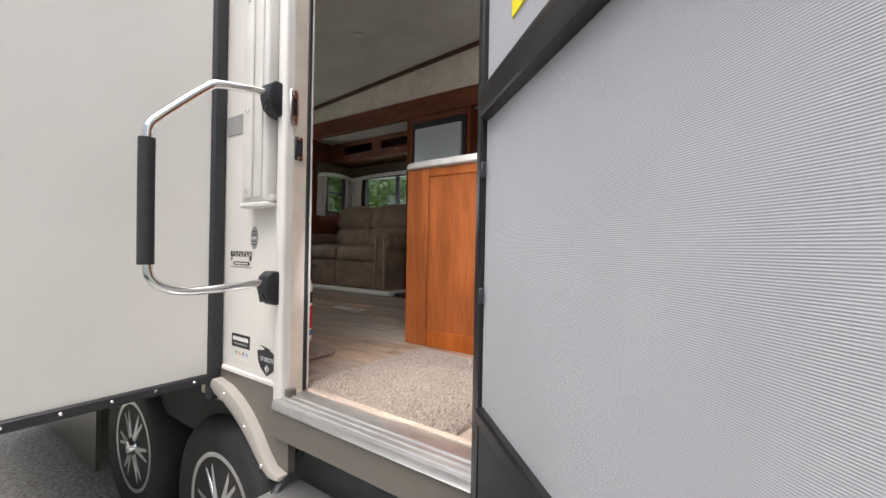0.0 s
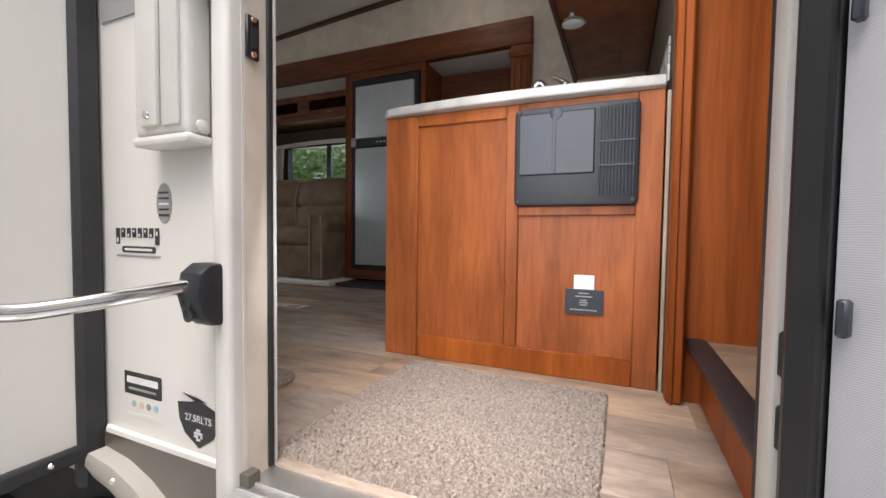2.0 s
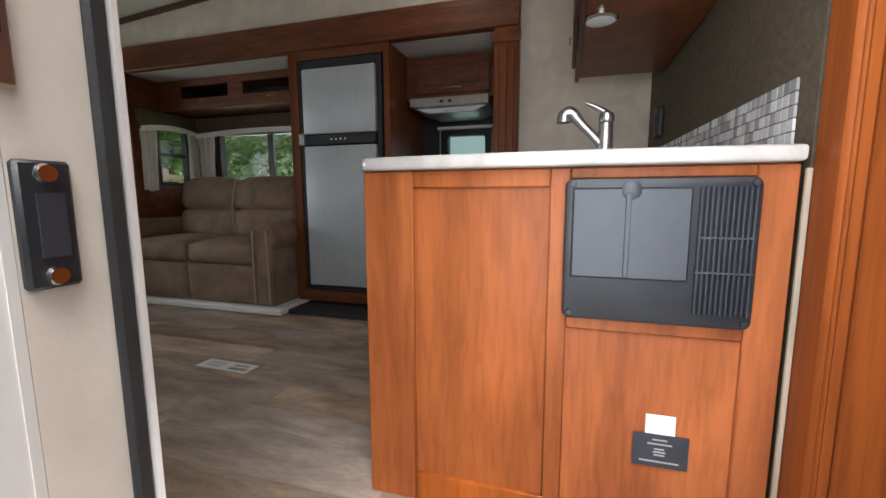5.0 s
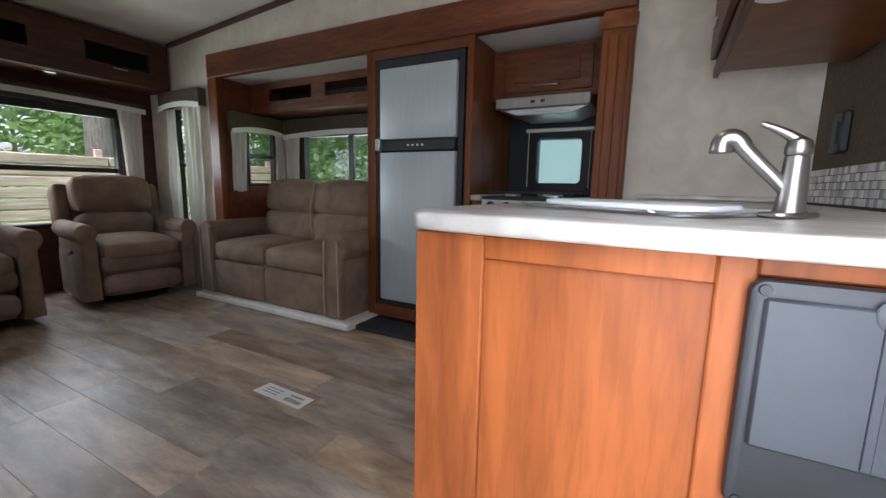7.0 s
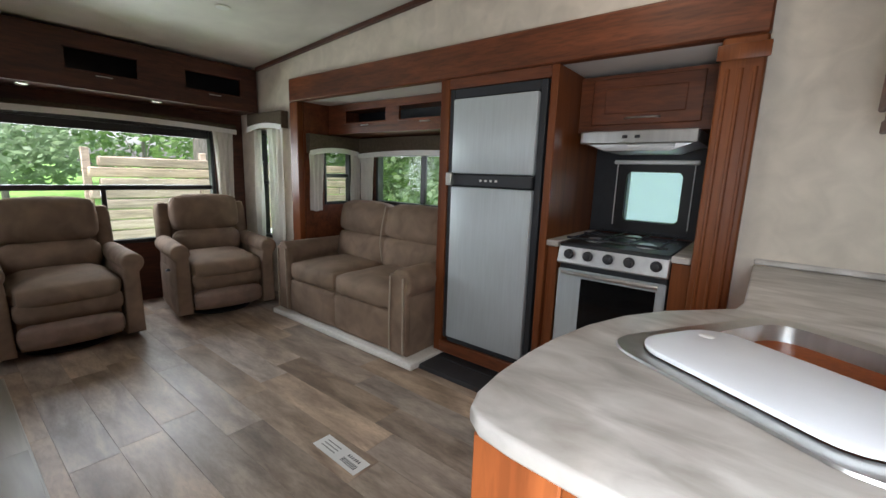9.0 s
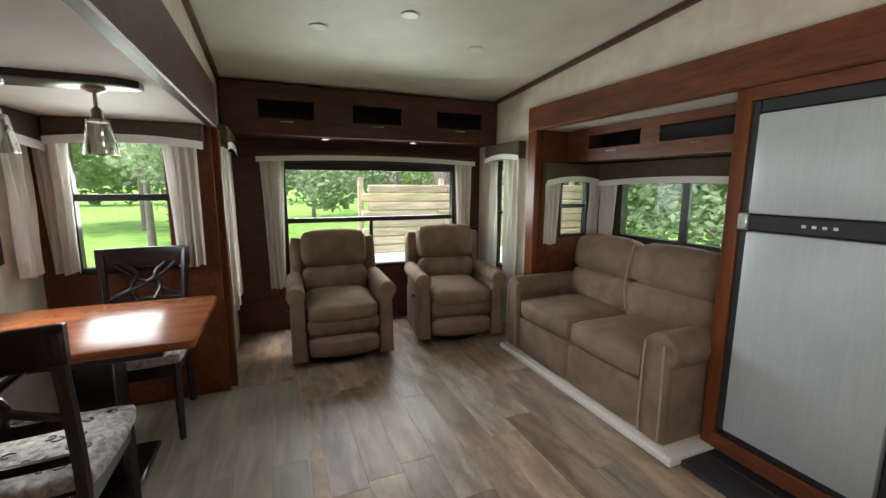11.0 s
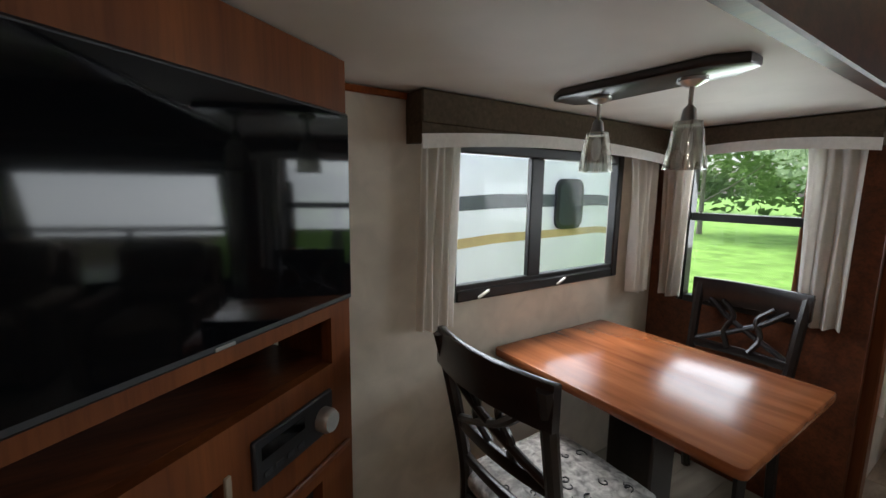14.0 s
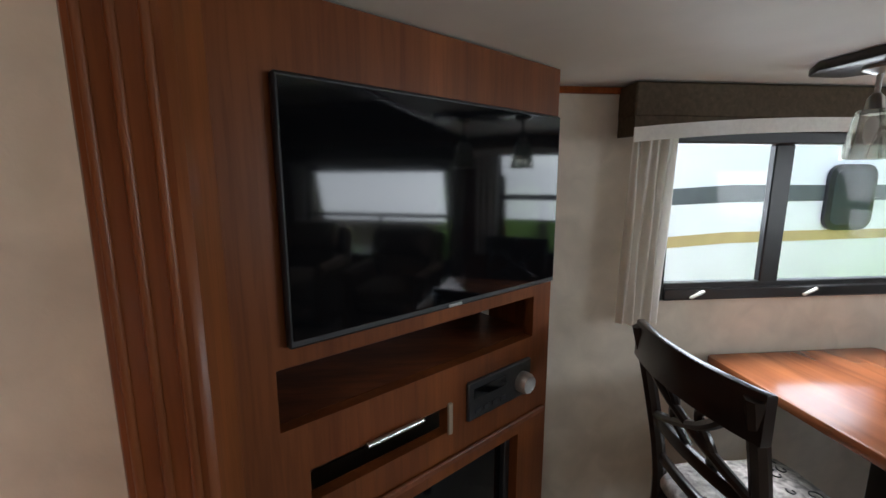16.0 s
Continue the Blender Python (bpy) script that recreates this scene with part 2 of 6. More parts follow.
LEAF = material("green_leaves", (0.10, 0.18, 0.07), 0.6, var=0.5, scale=2.5, bump=0.0, col2=(0.19, 0.28, 0.11))
LEAF_PALE = material("pale_green_leaves", (0.15, 0.22, 0.13), 0.6, var=0.4, scale=3, bump=0.0, col2=(0.27, 0.36, 0.22))
for leaf_mat, glow in ((LEAF, (0.16, 0.26, 0.08)), (LEAF_PALE, (0.30, 0.40, 0.24))):
    n_, l_ = leaf_mat.node_tree.nodes, leaf_mat.node_tree.links
    mix_, tl_ = n_.new("ShaderNodeMixShader"), n_.new("ShaderNodeBsdfTranslucent")
    tl_.inputs[0].default_value, mix_.inputs[0].default_value = (*glow, 1), 0.5
    l_.new(n_["Principled BSDF"].outputs[0], mix_.inputs[1])
    l_.new(tl_.outputs[0], mix_.inputs[2])
    l_.new(mix_.outputs[0], n_["Material Output"].inputs[0])
BARK = material("grey_bark", (0.16, 0.14, 0.12), 0.9, var=0.4, scale=10, stretch=(2, 2, 0.4), bump=0.8, fine=30)
LOG = material("weathered_timber", (0.40, 0.30, 0.22), 0.85, var=0.3, scale=6, stretch=(1, 0.3, 4), bump=0.4, fine=40, rand=0.15)
GRAVEL = material("grey_gravel", (0.34, 0.33, 0.31), 0.95, var=0.5, scale=60, bump=0.8, fine=120)
GLASS = glass("window_glass", (0.965, 0.965, 0.975), 0.985)
FROST = translucent("frosted_pane", (0.86, 0.91, 1.0), 0.85)
SHADE_GLASS = glass("clear_shade_glass", (0.86, 0.86, 0.83), 0.72)

# the screen cloth: fine horizontal threads over grey
SCREEN = material("grey_screen_cloth", (0.42, 0.425, 0.44), 0.6, var=0.05, scale=3, bump=0.0, spec=0.2)
_n, _l = SCREEN.node_tree.nodes, SCREEN.node_tree.links
_wave, _tc, _bp = _n.new("ShaderNodeTexWave"), _n.new("ShaderNodeTexCoord"), _n.new("ShaderNodeBump")
_wave.bands_direction = "Z"
_wave.inputs["Scale"].default_value = 160.0
_bp.inputs["Strength"].default_value, _bp.inputs["Distance"].default_value = 0.3, 0.0008
_l.new(_tc.outputs["Object"], _wave.inputs["Vector"])
_l.new(_wave.outputs["Fac"], _bp.inputs["Height"])
_l.new(_bp.outputs[0], _n["Principled BSDF"].inputs["Normal"])

# grey-white mosaic of small squares
MOSAIC = material("mosaic_tile", (0.42, 0.41, 0.40), 0.25, var=0.1, rand=0.45, bump=0.02)

# ---- mesh helpers ----


def bx(bm, x0, x1, y0, y1, z0, z1, b=0.0, seg=1):
    m = Matrix.Translation(((x0 + x1) / 2, (y0 + y1) / 2, (z0 + z1) / 2)) @ Matrix.Diagonal((abs(x1 - x0), abs(y1 - y0), abs(z1 - z0), 1))
    r = bmesh.ops.create_cube(bm, size=1, matrix=m)
    if b:
        edges = list({e for v in r["verts"] for e in v.link_edges})
        bmesh.ops.bevel(bm, geom=edges, offset=b, segments=seg, profile=0.5, affect="EDGES", clamp_overlap=True)
    return bm


def box(x0, x1, y0, y1, z0, z1, b=0.0, seg=1):
    return bx(bmesh.new(), x0, x1, y0, y1, z0, z1, b, seg)


def turned(bm, m):
    bmesh.ops.transform(bm, matrix=m, verts=bm.verts)
    return bm


def rod(bm, p0, p1, r0, r1=None, n=12):
    r1 = r0 if r1 is None else r1
    p0, p1 = Vector(p0), Vector(p1)
    d = p1 - p0
    m = Matrix.Translation((p0 + p1) / 2) @ d.to_track_quat("Z", "Y").to_matrix().to_4x4()
    bmesh.ops.create_cone(bm, cap_ends=True, segments=n, radius1=r0, radius2=r1, depth=d.length, matrix=m)
    return bm


def tube(points, r, n=10, smooth=4):
    """A bent tube through the points, its corners rounded."""
    pts = [Vector(p) for p in points]
    for _ in range(smooth):
        out = [pts[0]]
        for a, b in zip(pts, pts[1:]):
            out += [a * 0.75 + b * 0.25, a * 0.25 + b * 0.75]
        pts = out + [pts[-1]]
    bm = bmesh.new()
    rings, side = [], None
    for i, p in enumerate(pts):
        d = (pts[min(i + 1, len(pts) - 1)] - pts[max(i - 1, 0)]).normalized()
        if side is None:
            side = d.orthogonal().normalized()
        side = (side - d * side.dot(d)).normalized()
        up = d.cross(side)
        rad = r(i / (len(pts) - 1)) if callable(r) else r
        rings.append([bm.verts.new(p + rad * (math.cos(a) * side + math.sin(a) * up)) for a in [2 * math.pi * k / n for k in range(n)]])
    for a, b in zip(rings, rings[1:]):
        for k in range(n):
            bm.faces.new((a[k], a[(k + 1) % n], b[(k + 1) % n], b[k]))
    bm.faces.new(list(reversed(rings[0])))
    bm.faces.new(rings[-1])
    return bm


def lathe(profile, centre, n=24, axis="Z"):
    """A turned shape from (radius, height) pairs."""
    bm = bmesh.new()
    rings = [[bm.verts.new((r * math.cos(2 * math.pi * k / n), r * math.sin(2 * math.pi * k / n), h)) for k in range(n)] for r, h in profile]
    for a, b in zip(rings, rings[1:]):
        for k in range(n):
            bm.faces.new((a[k], a[(k + 1) % n], b[(k + 1) % n], b[k]))
    bm.faces.new(list(reversed(rings[0])))
    bm.faces.new(rings[-1])
    turn = {"Z": Matrix(), "Y": Matrix.Rotation(radians(90), 4, "X"), "X": Matrix.Rotation(radians(90), 4, "Y")}[axis]
    return turned(bm, Matrix.Translation(centre) @ turn)


def prism(poly, z0, z1, b=0.0, m=None, seg=2):
    """A flat outline (x, y) drawn out from z0 to z1."""
    bm = bmesh.new()
    lo, hi = [bm.verts.new((x, y, z0)) for x, y in poly], [bm.verts.new((x, y, z1)) for x, y in poly]
    bm.faces.new(list(reversed(lo)))
    bm.faces.new(hi)
    k = len(poly)
    for i in range(k):
        bm.faces.new((lo[i], lo[(i + 1) % k], hi[(i + 1) % k], hi[i]))
    bmesh.ops.recalc_face_normals(bm, faces=bm.faces)
    if b:
        bmesh.ops.bevel(bm, geom=[e for e in bm.edges if abs(e.verts[0].co.z - e.verts[1].co.z) < 1e-6], offset=b, segments=seg, profile=0.5, affect="EDGES")
    return turned(bm, m) if m else bm


def rounded(x0, x1, y0, y1, r, n=5):
    out = []
    for cx, cy, a0 in ((x1 - r, y1 - r, 0), (x0 + r, y1 - r, 90), (x0 + r, y0 + r, 180), (x1 - r, y0 + r, 270)):
        out += [(cx + r * math.cos(radians(a0 + 90 * i / n)), cy + r * math.sin(radians(a0 + 90 * i / n))) for i in range(n + 1)]
    return out


def mesh_object(name, bm, mat, smooth=True):
    me = bpy.data.meshes.new(name)
    bm.to_mesh(me)
    bm.free()
    me.materials.append(mat)
    if smooth:
        me.shade_smooth()
        me.set_sharp_from_angle(angle=radians(38))
    return new(name, me)


def part(name, bm, mat, parent, label="", smooth=True):
    ob = mesh_object(name, bm, mat, smooth)
    ob.parent = parent
    if parent.type == "EMPTY":
        ob.matrix_parent_inverse = parent.matrix_basis.inverted()
    return tagged(ob, label) if label else ob


def thing(name, label, category, at, group="", kind=""):
    ob = new(name)
    ob.empty_display_size = 0.1
    ob.location = at
    ob.matrix_basis = Matrix.Translation(at)
    return tagged(ob, label, category, group, kind)


def setting(name, bm, mat, label, category, smooth=False):
    return tagged(mesh_object(name, bm, mat, smooth), label, category, kind="structure")


def holed(axis, p0, p1, a0, a1, z0, z1, holes=()):
    """A wall slab between the planes p0 and p1 of an axis, from a0 to a1, with openings (a0, a1, z0, z1)."""
    bm = bmesh.new()
    cuts = sorted({a0, a1, *[h[0] for h in holes], *[h[1] for h in holes]})
    for s, e in zip(cuts, cuts[1:]):
        spans, zz = [], z0
        for h in sorted((h for h in holes if h[0] <= s + 1e-6 and h[1] >= e - 1e-6), key=lambda h: h[2]):
            if h[2] > zz:
                spans.append((zz, h[2]))
            zz = h[3]
        if zz < z1:
            spans.append((zz, z1))
        for lo, hi in spans:
            bx(bm, *((p0, p1, s, e) if axis == "x" else (s, e, p0, p1)), lo, hi)
    return bm


def holed_parts(name, axis, p0, p1, a0, a1, z0, z1, holes, mat, parent, after=None):
    """A framed face, each rail and stile between its openings a part of its own."""
    cuts = sorted({a0, a1, *[h[0] for h in holes], *[h[1] for h in holes]})
    lo, hi = min(h[2] for h in holes), max(h[3] for h in holes)
    pieces = [(a0, a1, z0, lo), (a0, a1, hi, z1)]
    for s, e in zip(cuts, cuts[1:]):
        if not any(h[0] <= s + 1e-6 and h[1] >= e - 1e-6 for h in holes):
            pieces.append((s, e, lo, hi))
    for s, e, l, h in pieces:
        bm = slab(axis, p0, p1, s, e, l, h)
        part(name, after(bm) if after else bm, mat, parent, smooth=False)


def slab(axis, p0, p1, a0, a1, z0, z1, b=0.0, seg=1):
    return box(*((p0, p1, a0, a1) if axis == "x" else (a0, a1, p0, p1)), z0, z1, b, seg)


def window(name, label, axis, p0, p1, a0, a1, z0, z1, w=0.04, posts=(), bars=(), latches=()):
    """A framed window in the opening; posts and bars are where its mullions run."""
    ca = (a0 + a1) / 2
    ob = thing(name, label, "window", ((p0 + p1) / 2, ca, z0) if axis == "x" else (ca, (p0 + p1) / 2, z0), kind="structure")
    for s, e, lo, hi in ((a0, a0 + w, z0, z1), (a1 - w, a1, z0, z1), (a0 + w, a1 - w, z0, z0 + w), (a0 + w, a1 - w, z1 - w, z1)):
        part("window_frame", slab(axis, p0, p1, s, e, lo, hi, 0.006), FRAME_BLACK, ob)
    for a, lo, hi, ww in posts:
        part("mullion", slab(axis, (p0 + p1) / 2 - 0.014, (p0 + p1) / 2 + 0.014, a - ww / 2, a + ww / 2, lo, hi, 0.004), FRAME_BLACK, ob)
    for z, ww in bars:
        part("glazing_bar", slab(axis, (p0 + p1) / 2 - 0.016, (p0 + p1) / 2 + 0.016, a0 + w, a1 - w, z - ww / 2, z + ww / 2, 0.004), FRAME_BLACK, ob)
    mid = (p0 + p1) / 2
    pane = part("pane", slab(axis, mid - 0.002, mid + 0.002, a0 + w, a1 - w, z0 + w, z1 - w), GLASS, ob, smooth=False)
    pane.visible_shadow = False
    return ob


def curtain(label, axis, plane, a0, a1, z0, z1, b0, b1, amp=0.018, folds=3.5, seed=0):
    """A gathered curtain: a0 to a1 at its head, b0 to b1 at its hem."""
    rnd = random.Random(seed)
    bm, rows, n = bmesh.new(), [], 36
    ph = rnd.random() * 6
    for j in range(9):
        v = j / 8
        s, e = a0 + (b0 - a0) * v ** 0.6, a1 + (b1 - a1) * v ** 0.6
        ring = []
        for k in range(n + 1):
            u = k / n
            d = amp * (0.5 + 0.7 * v) * math.sin(2 * math.pi * folds * u + ph + 0.5 * math.sin(3 * v + ph)) + 0.006 * math.sin(13 * u + 5 * v)
            a = s + (e - s) * u
            ring.append((a, d, z1 + (z0 - z1) * v + (0.006 * math.sin(9 * u) if j == 8 else 0)))
        rows.append(ring)
    for off in (0.0, 0.003):
        g = [[bm.verts.new((plane + d + off, a, z) if axis == "x" else (a, plane + d + off, z)) for a, d, z in ring] for ring in rows]
        for p, q in zip(g, g[1:]):
            for k in range(n):
                bm.faces.new((p[k], p[k + 1], q[k + 1], q[k]))
    ob = mesh_object("curtain", bm, SHEER)
    return tagged(ob, label, "curtain")


def arch_strip(axis, p0, p1, a0, a1, z0, rise, h, n=16):
    """A strip whose under-edge bows up in its middle."""
    bm, g = bmesh.new(), []
    for k in range(n + 1):
        u = k / n
        a, z = a0 + (a1 - a0) * u, z0 + rise * (1 - (2 * u - 1) ** 2)
        g.append([bm.verts.new((p, a, zz) if axis == "x" else (a, p, zz)) for p, zz in ((p0, z), (p1, z), (p1, z + h), (p0, z + h))])
    for a, b in zip(g, g[1:]):
        for k in range(4):
            bm.faces.new((a[k], a[(k + 1) % 4], b[(k + 1) % 4], b[k]))
    bm.faces.new(g[0])
    bm.faces.new(list(reversed(g[-1])))
    bmesh.ops.recalc_face_normals(bm, faces=bm.faces)
    return bm


def text(body, size, mat, parent, m, name="lettering"):
    """Raised lettering with the built-in font, as a mesh."""
    cu = bpy.data.curves.new(name, "FONT")
    cu.body, cu.size, cu.align_x, cu.align_y, cu.extrude = body, size, "CENTER", "CENTER", 0.0004
    tmp = bpy.data.objects.new(name, cu)
    me = bpy.data.meshes.new_from_object(tmp)
    bpy.data.objects.remove(tmp)
    me.transform(m)
    me.materials.clear()
    me.materials.append(mat)
    ob = new(name, me)
    ob.parent = parent
    if parent.type == "EMPTY":
        ob.matrix_parent_inverse = parent.matrix_basis.inverted()
    return ob

# ---- setting: shell of the trailer ----
GROUND = -0.95


def ceil_z(x):
    return 2.18 + 0.075 * (x + 4.95)


setting("wall_entry", holed("y", 1.19, 1.25, -5.4, 1.3, -0.12, 2.62, [(-1.025, -0.25, -0.12, 1.85), (-4.34, -1.62, -0.12, 1.98), (-5.06, -4.66, 0.55, 1.6)]), WALLPAPER, "beige papered entry wall with a doorway", "wall")
setting("wall_entry_skin", holed("y", 1.184, 1.1895, -5.4, 1.3, 0.02, 2.62, [(-1.025, -0.25, 0.02, 1.85), (-4.34, -1.5, 0.02, 1.98), (-5.06, -4.66, 0.55, 1.6)]), FIBRE, "cream glossy fibreglass outer skin", "wall")
setting("wall_far", holed("y", 3.68, 3.74, -5.4, 1.3, -0.12, 2.62, [(-4.25, -1.1, -0.12, 1.9), (-4.98, -4.6, 0.55, 1.6)]), WALLPAPER, "beige papered wall behind the kitchen", "wall")
setting("wall_rear", holed("x", -5.4, -5.33, 1.19, 3.74, -0.12, 2.3, [(1.68, 3.39, 0.54, 1.6)]), CHERRY_SHADE_DARK, "cherry panelled wall around the big window, darkened as in shade", "wall")
setting("wall_front", box(1.24, 1.3, 1.25, 3.68, -0.12, 2.62), WALLPAPER, "plain beige wall closing the front", "wall")
setting("partition", box(-0.287, -0.24, 1.995, 3.68, 0, 2.62), VALANCE, "dark brown partition behind the sink", "wall")
setting("stair_wall", box(-0.243, 1.24, 1.94, 1.99, 0, 2.62), CHERRY, "cherry wood panelled wall beside the steps", "wall")
bm = bmesh.new()
vs = [bm.verts.new((x, y, ceil_z(x) + dz)) for dz in (0, 0.06) for x, y in ((-5.4, 1.19), (1.3, 1.19), (1.3, 3.74), (-5.4, 3.74))]
for f in ((0, 1, 2, 3), (7, 6, 5, 4), (0, 4, 5, 1), (1, 5, 6, 2), (2, 6, 7, 3), (3, 7, 4, 0)):
    bm.faces.new([vs[i] for i in f])
bmesh.ops.recalc_face_normals(bm, faces=bm.faces)
setting("ceiling", bm, CEILING_MAT, "ivory padded ceiling rising towards the front", "ceiling")
for name, y in (("trim", 3.665), ("trim", 1.262)):
    bm = box(-4.95, 1.2, -0.016, 0.016, -0.03, 0)
    for v in bm.verts:
        v.co = Vector((v.co.x, y + v.co.y, ceil_z(v.co.x) + v.co.z - 0.004))
    setting(name, bm, CHERRY_SHADE_DARK, "wood trim along the ceiling edge, darkened as in shade", "trim")
setting("subfloor", box(-5.33, 1.24, 1.25, 3.68, -0.1, -0.004), SEAL, "dark subfloor under the planks", "floor")

# dinette slide-out
setting("slide_wall_back", holed("y", 0.34, 0.39, -4.22, -1.5, -0.03, 1.8, [(-3.88, -2.83, 0.985, 1.585)]), WALLPAPER, "beige papered dinette wall under the window", "wall")
setting("slide_wall_rear", holed("x", -4.27, -4.22, 0.34, 1.27, -0.03, 1.8, [(0.54, 1.07, 0.85, 1.64)]), CHERRY_FLAT, "cherry wood wall at the dinette's end", "wall")
setting("slide_wall_front", box(-1.5, -1.45, 0.34, 1.15, 0.0, 2.02), FIBRE, "cream fibreglass end of the slide-out", "wall")
setting("slide_ceiling", box(-4.22, -1.5, 0.39, 1.27, 1.72, 1.76), SLIDE_CEIL, "glossy white slide-out ceiling", "ceiling")
setting("slide_roof", box(-4.29, -1.5, 0.33, 1.18, 1.98, 2.02), FIBRE, "cream slide-out roof", "roof")
setting("slide_skin", holed("y", 0.325, 0.339, -4.27, -1.5, -0.03, 1.98, [(-3.88, -2.83, 0.985, 1.585)]), FIBRE, "cream fibreglass slide-out side", "wall")
setting("slide_floor_base", box(-4.3, -1.5, 0.34, 1.25, -0.05, 0.0), SEAL, "dark base of the slide-out floor", "floor")
setting("slide_fascia", box(-4.34, -1.6, 1.252, 1.3, 1.715, 1.98, 0.006), CHERRY_SHADE_DARK, "cherry fascia over the dinette slide-out, darkened as in shade", "trim")
setting("slide_jamb", box(-4.36, -4.275, 1.0, 1.31, 0, 1.714, 0.006), CHERRY_DIMMED, "cherry wood jamb beside the dinette", "trim")
lower = thing("slide_edge_trim", "black ribbed rubber trim under the slide-out", "trim", (-1.47, 0.75, -0.03), kind="structure")
part("rail", box(-1.505, -1.435, 0.3, 1.15, -0.035, 0.0, 0.006), SEAL, lower)
for k in range(7):
    part("screw", lathe([(0.006, 0), (0.004, 0.003)], (-1.433, 0.36 + 0.12 * k, -0.016), 8, "X"), CHROME, lower)
setting("slide_flap", box(-1.47, -1.435, 1.13, 1.183, -0.1, 2.1, 0.01), SEAL, "black rubber seal flap beside the slide-out", "seal")

# kitchen slide-out
setting("kitchen_wall_back", holed("y", 4.31, 4.36, -4.26, -1.05, -0.05, 1.9, [(-3.96, -2.92, 0.93, 1.42), (-1.69, -1.31, 0.95, 1.33)]), CHERRY_SHADE_DARK, "wood back wall of the kitchen slide-out, darkened as in shade", "wall")
setting("kitchen_wall_rear", holed("x", -4.26, -4.21, 3.68, 4.31, -0.05, 1.9, [(3.88, 4.19, 0.92, 1.43)]), CHERRY_FLAT, "cherry wood end wall beside the sofa", "wall")
setting("kitchen_wall_front", box(-1.1, -1.05, 3.74, 4.31, -0.05, 1.9), CHERRY_SHADE_DARK, "wood end wall beside the stove, darkened as in shade", "wall")
setting("kitchen_slide_ceiling", box(-4.21, -1.1, 3.69, 4.31, 1.815, 1.85), SLIDE_CEIL, "white kitchen slide-out ceiling", "ceiling")
setting("kitchen_slide_floor", box(-4.21, -1.1, 3.4, 4.31, -0.05, 0.03), SEAL, "dark kitchen slide-out floor", "floor")
setting("kitchen_fascia", box(-4.33, -1.02, 3.615, 3.679, 1.81, 2.0, 0.008), CHERRY_FLAT, "cherry wood fascia over the kitchen slide-out", "trim")
setting("kitchen_jamb", box(-4.33, -4.21, 3.618, 3.679, 0, 1.808, 0.006), CHERRY_DIMMED, "cherry wood jamb beside the sofa", "trim")


def pilaster(name, x0, x1, y0, y1, z1, label):
    ob = thing(name, label, "trim", ((x0 + x1) / 2, (y0 + y1) / 2, 0), kind="structure")
    part("shaft", box(x0, x1, min(y0, y1), max(y0, y1), 0, z1, 0.008), CHERRY_DIMMED, ob)
    face, d = (y1, 1) if y1 > y0 else (y1, -1)
    w = x1 - x0
    for u in (0.2, 0.5, 0.8):
        part("reed", rod(bmesh.new(), (x0 + w * u, face, 0.12), (x0 + w * u, face, z1 - 0.12), w * 0.055, n=10), CHERRY_DIMMED, ob)
    part("capital", box(x0 - 0.012, x1 + 0.012, min(face - 0.01, face + d * 0.018), max(face - 0.01, face + d * 0.018), z1 - 0.09, z1 - 0.03, 0.01, 2), CHERRY_DIMMED, ob)
    return ob


pilaster("stove_pilaster", -1.17, -1.02, 3.679, 3.6, 1.805, "reeded cherry wood pilaster beside the stove")
pilaster("television_pilaster", -1.72, -1.615, 1.252, 1.29, 1.712, "reeded cherry wood pilaster beside the television panel")
pil = thing("entry_post", "cherry wood corner post beside the steps", "trim", (-0.28, 1.93, 0), kind="structure")
part("post", box(-0.287, -0.2435, 1.9, 1.99, 0, 2.6, 0.008), CHERRY, pil)
part("bead", box(-0.278, -0.27, 1.893, 1.901, 0, 2.6, 0.003), CHERRY, pil)
part("edge_strip", box(-0.2985, -0.2885, 1.978, 1.988, 0.0, 0.866, 0.002), PIPING, pil, "pale edge strip")

# steps to the front
for k in range(3):
    st = thing("stair_step", "cherry wood step with a plank-covered tread", "step", (0.1 + 0.28 * k, 1.6, 0), "steps to the bedroom", "structure")
    x0 = -0.2 + 0.28 * k
    part("riser", box(x0, x0 + 0.02, 1.252, 1.938, 0.172 * k, 0.172 * (k + 1) - 0.012), CHERRY, st)
    part("tread", box(x0 - 0.01, x0 + 0.3, 1.252, 1.938, 0.172 * (k + 1) - 0.012, 0.172 * (k + 1)), PLANK, st)
    part("nosing", box(x0 - 0.04, x0 + 0.01, 1.252, 1.938, 0.172 * (k + 1) - 0.02, 0.172 * (k + 1) + 0.008, 0.008, 2), BLACK, st)

ct = thing("door_catch", "small black door catch on the panelled wall", "catch", (0.013, 1.935, 0.32))
part("base", box(0.0, 0.03, 1.93, 1.9385, 0.3, 0.34, 0.003), BLACK, ct)
part("tongue", box(0.006, 0.022, 1.91, 1.931, 0.312, 0.328, 0.003), BLACK, ct)

# ---- windows and curtains ----
window("window_1", "wide black-framed rear window with a lower sash", "x", -5.4, -5.325, 1.68, 3.39, 0.54, 1.6, 0.035, posts=[(2.49, 0.575, 1.03, 0.035)], bars=[(1.03, 0.045), (1.535, 0.075)])
window("window_2", "black-framed sliding dinette window", "y", 0.355, 0.403, -3.88, -2.83, 0.985, 1.585, 0.045, posts=[(-3.29, 1.03, 1.54, 0.075)], bars=[(1.035, 0.03)])
window("window_3", "narrow black-framed dinette end window", "x", -4.275, -4.21, 0.54, 1.07, 0.85, 1.64, 0.035, bars=[(1.29, 0.04)])
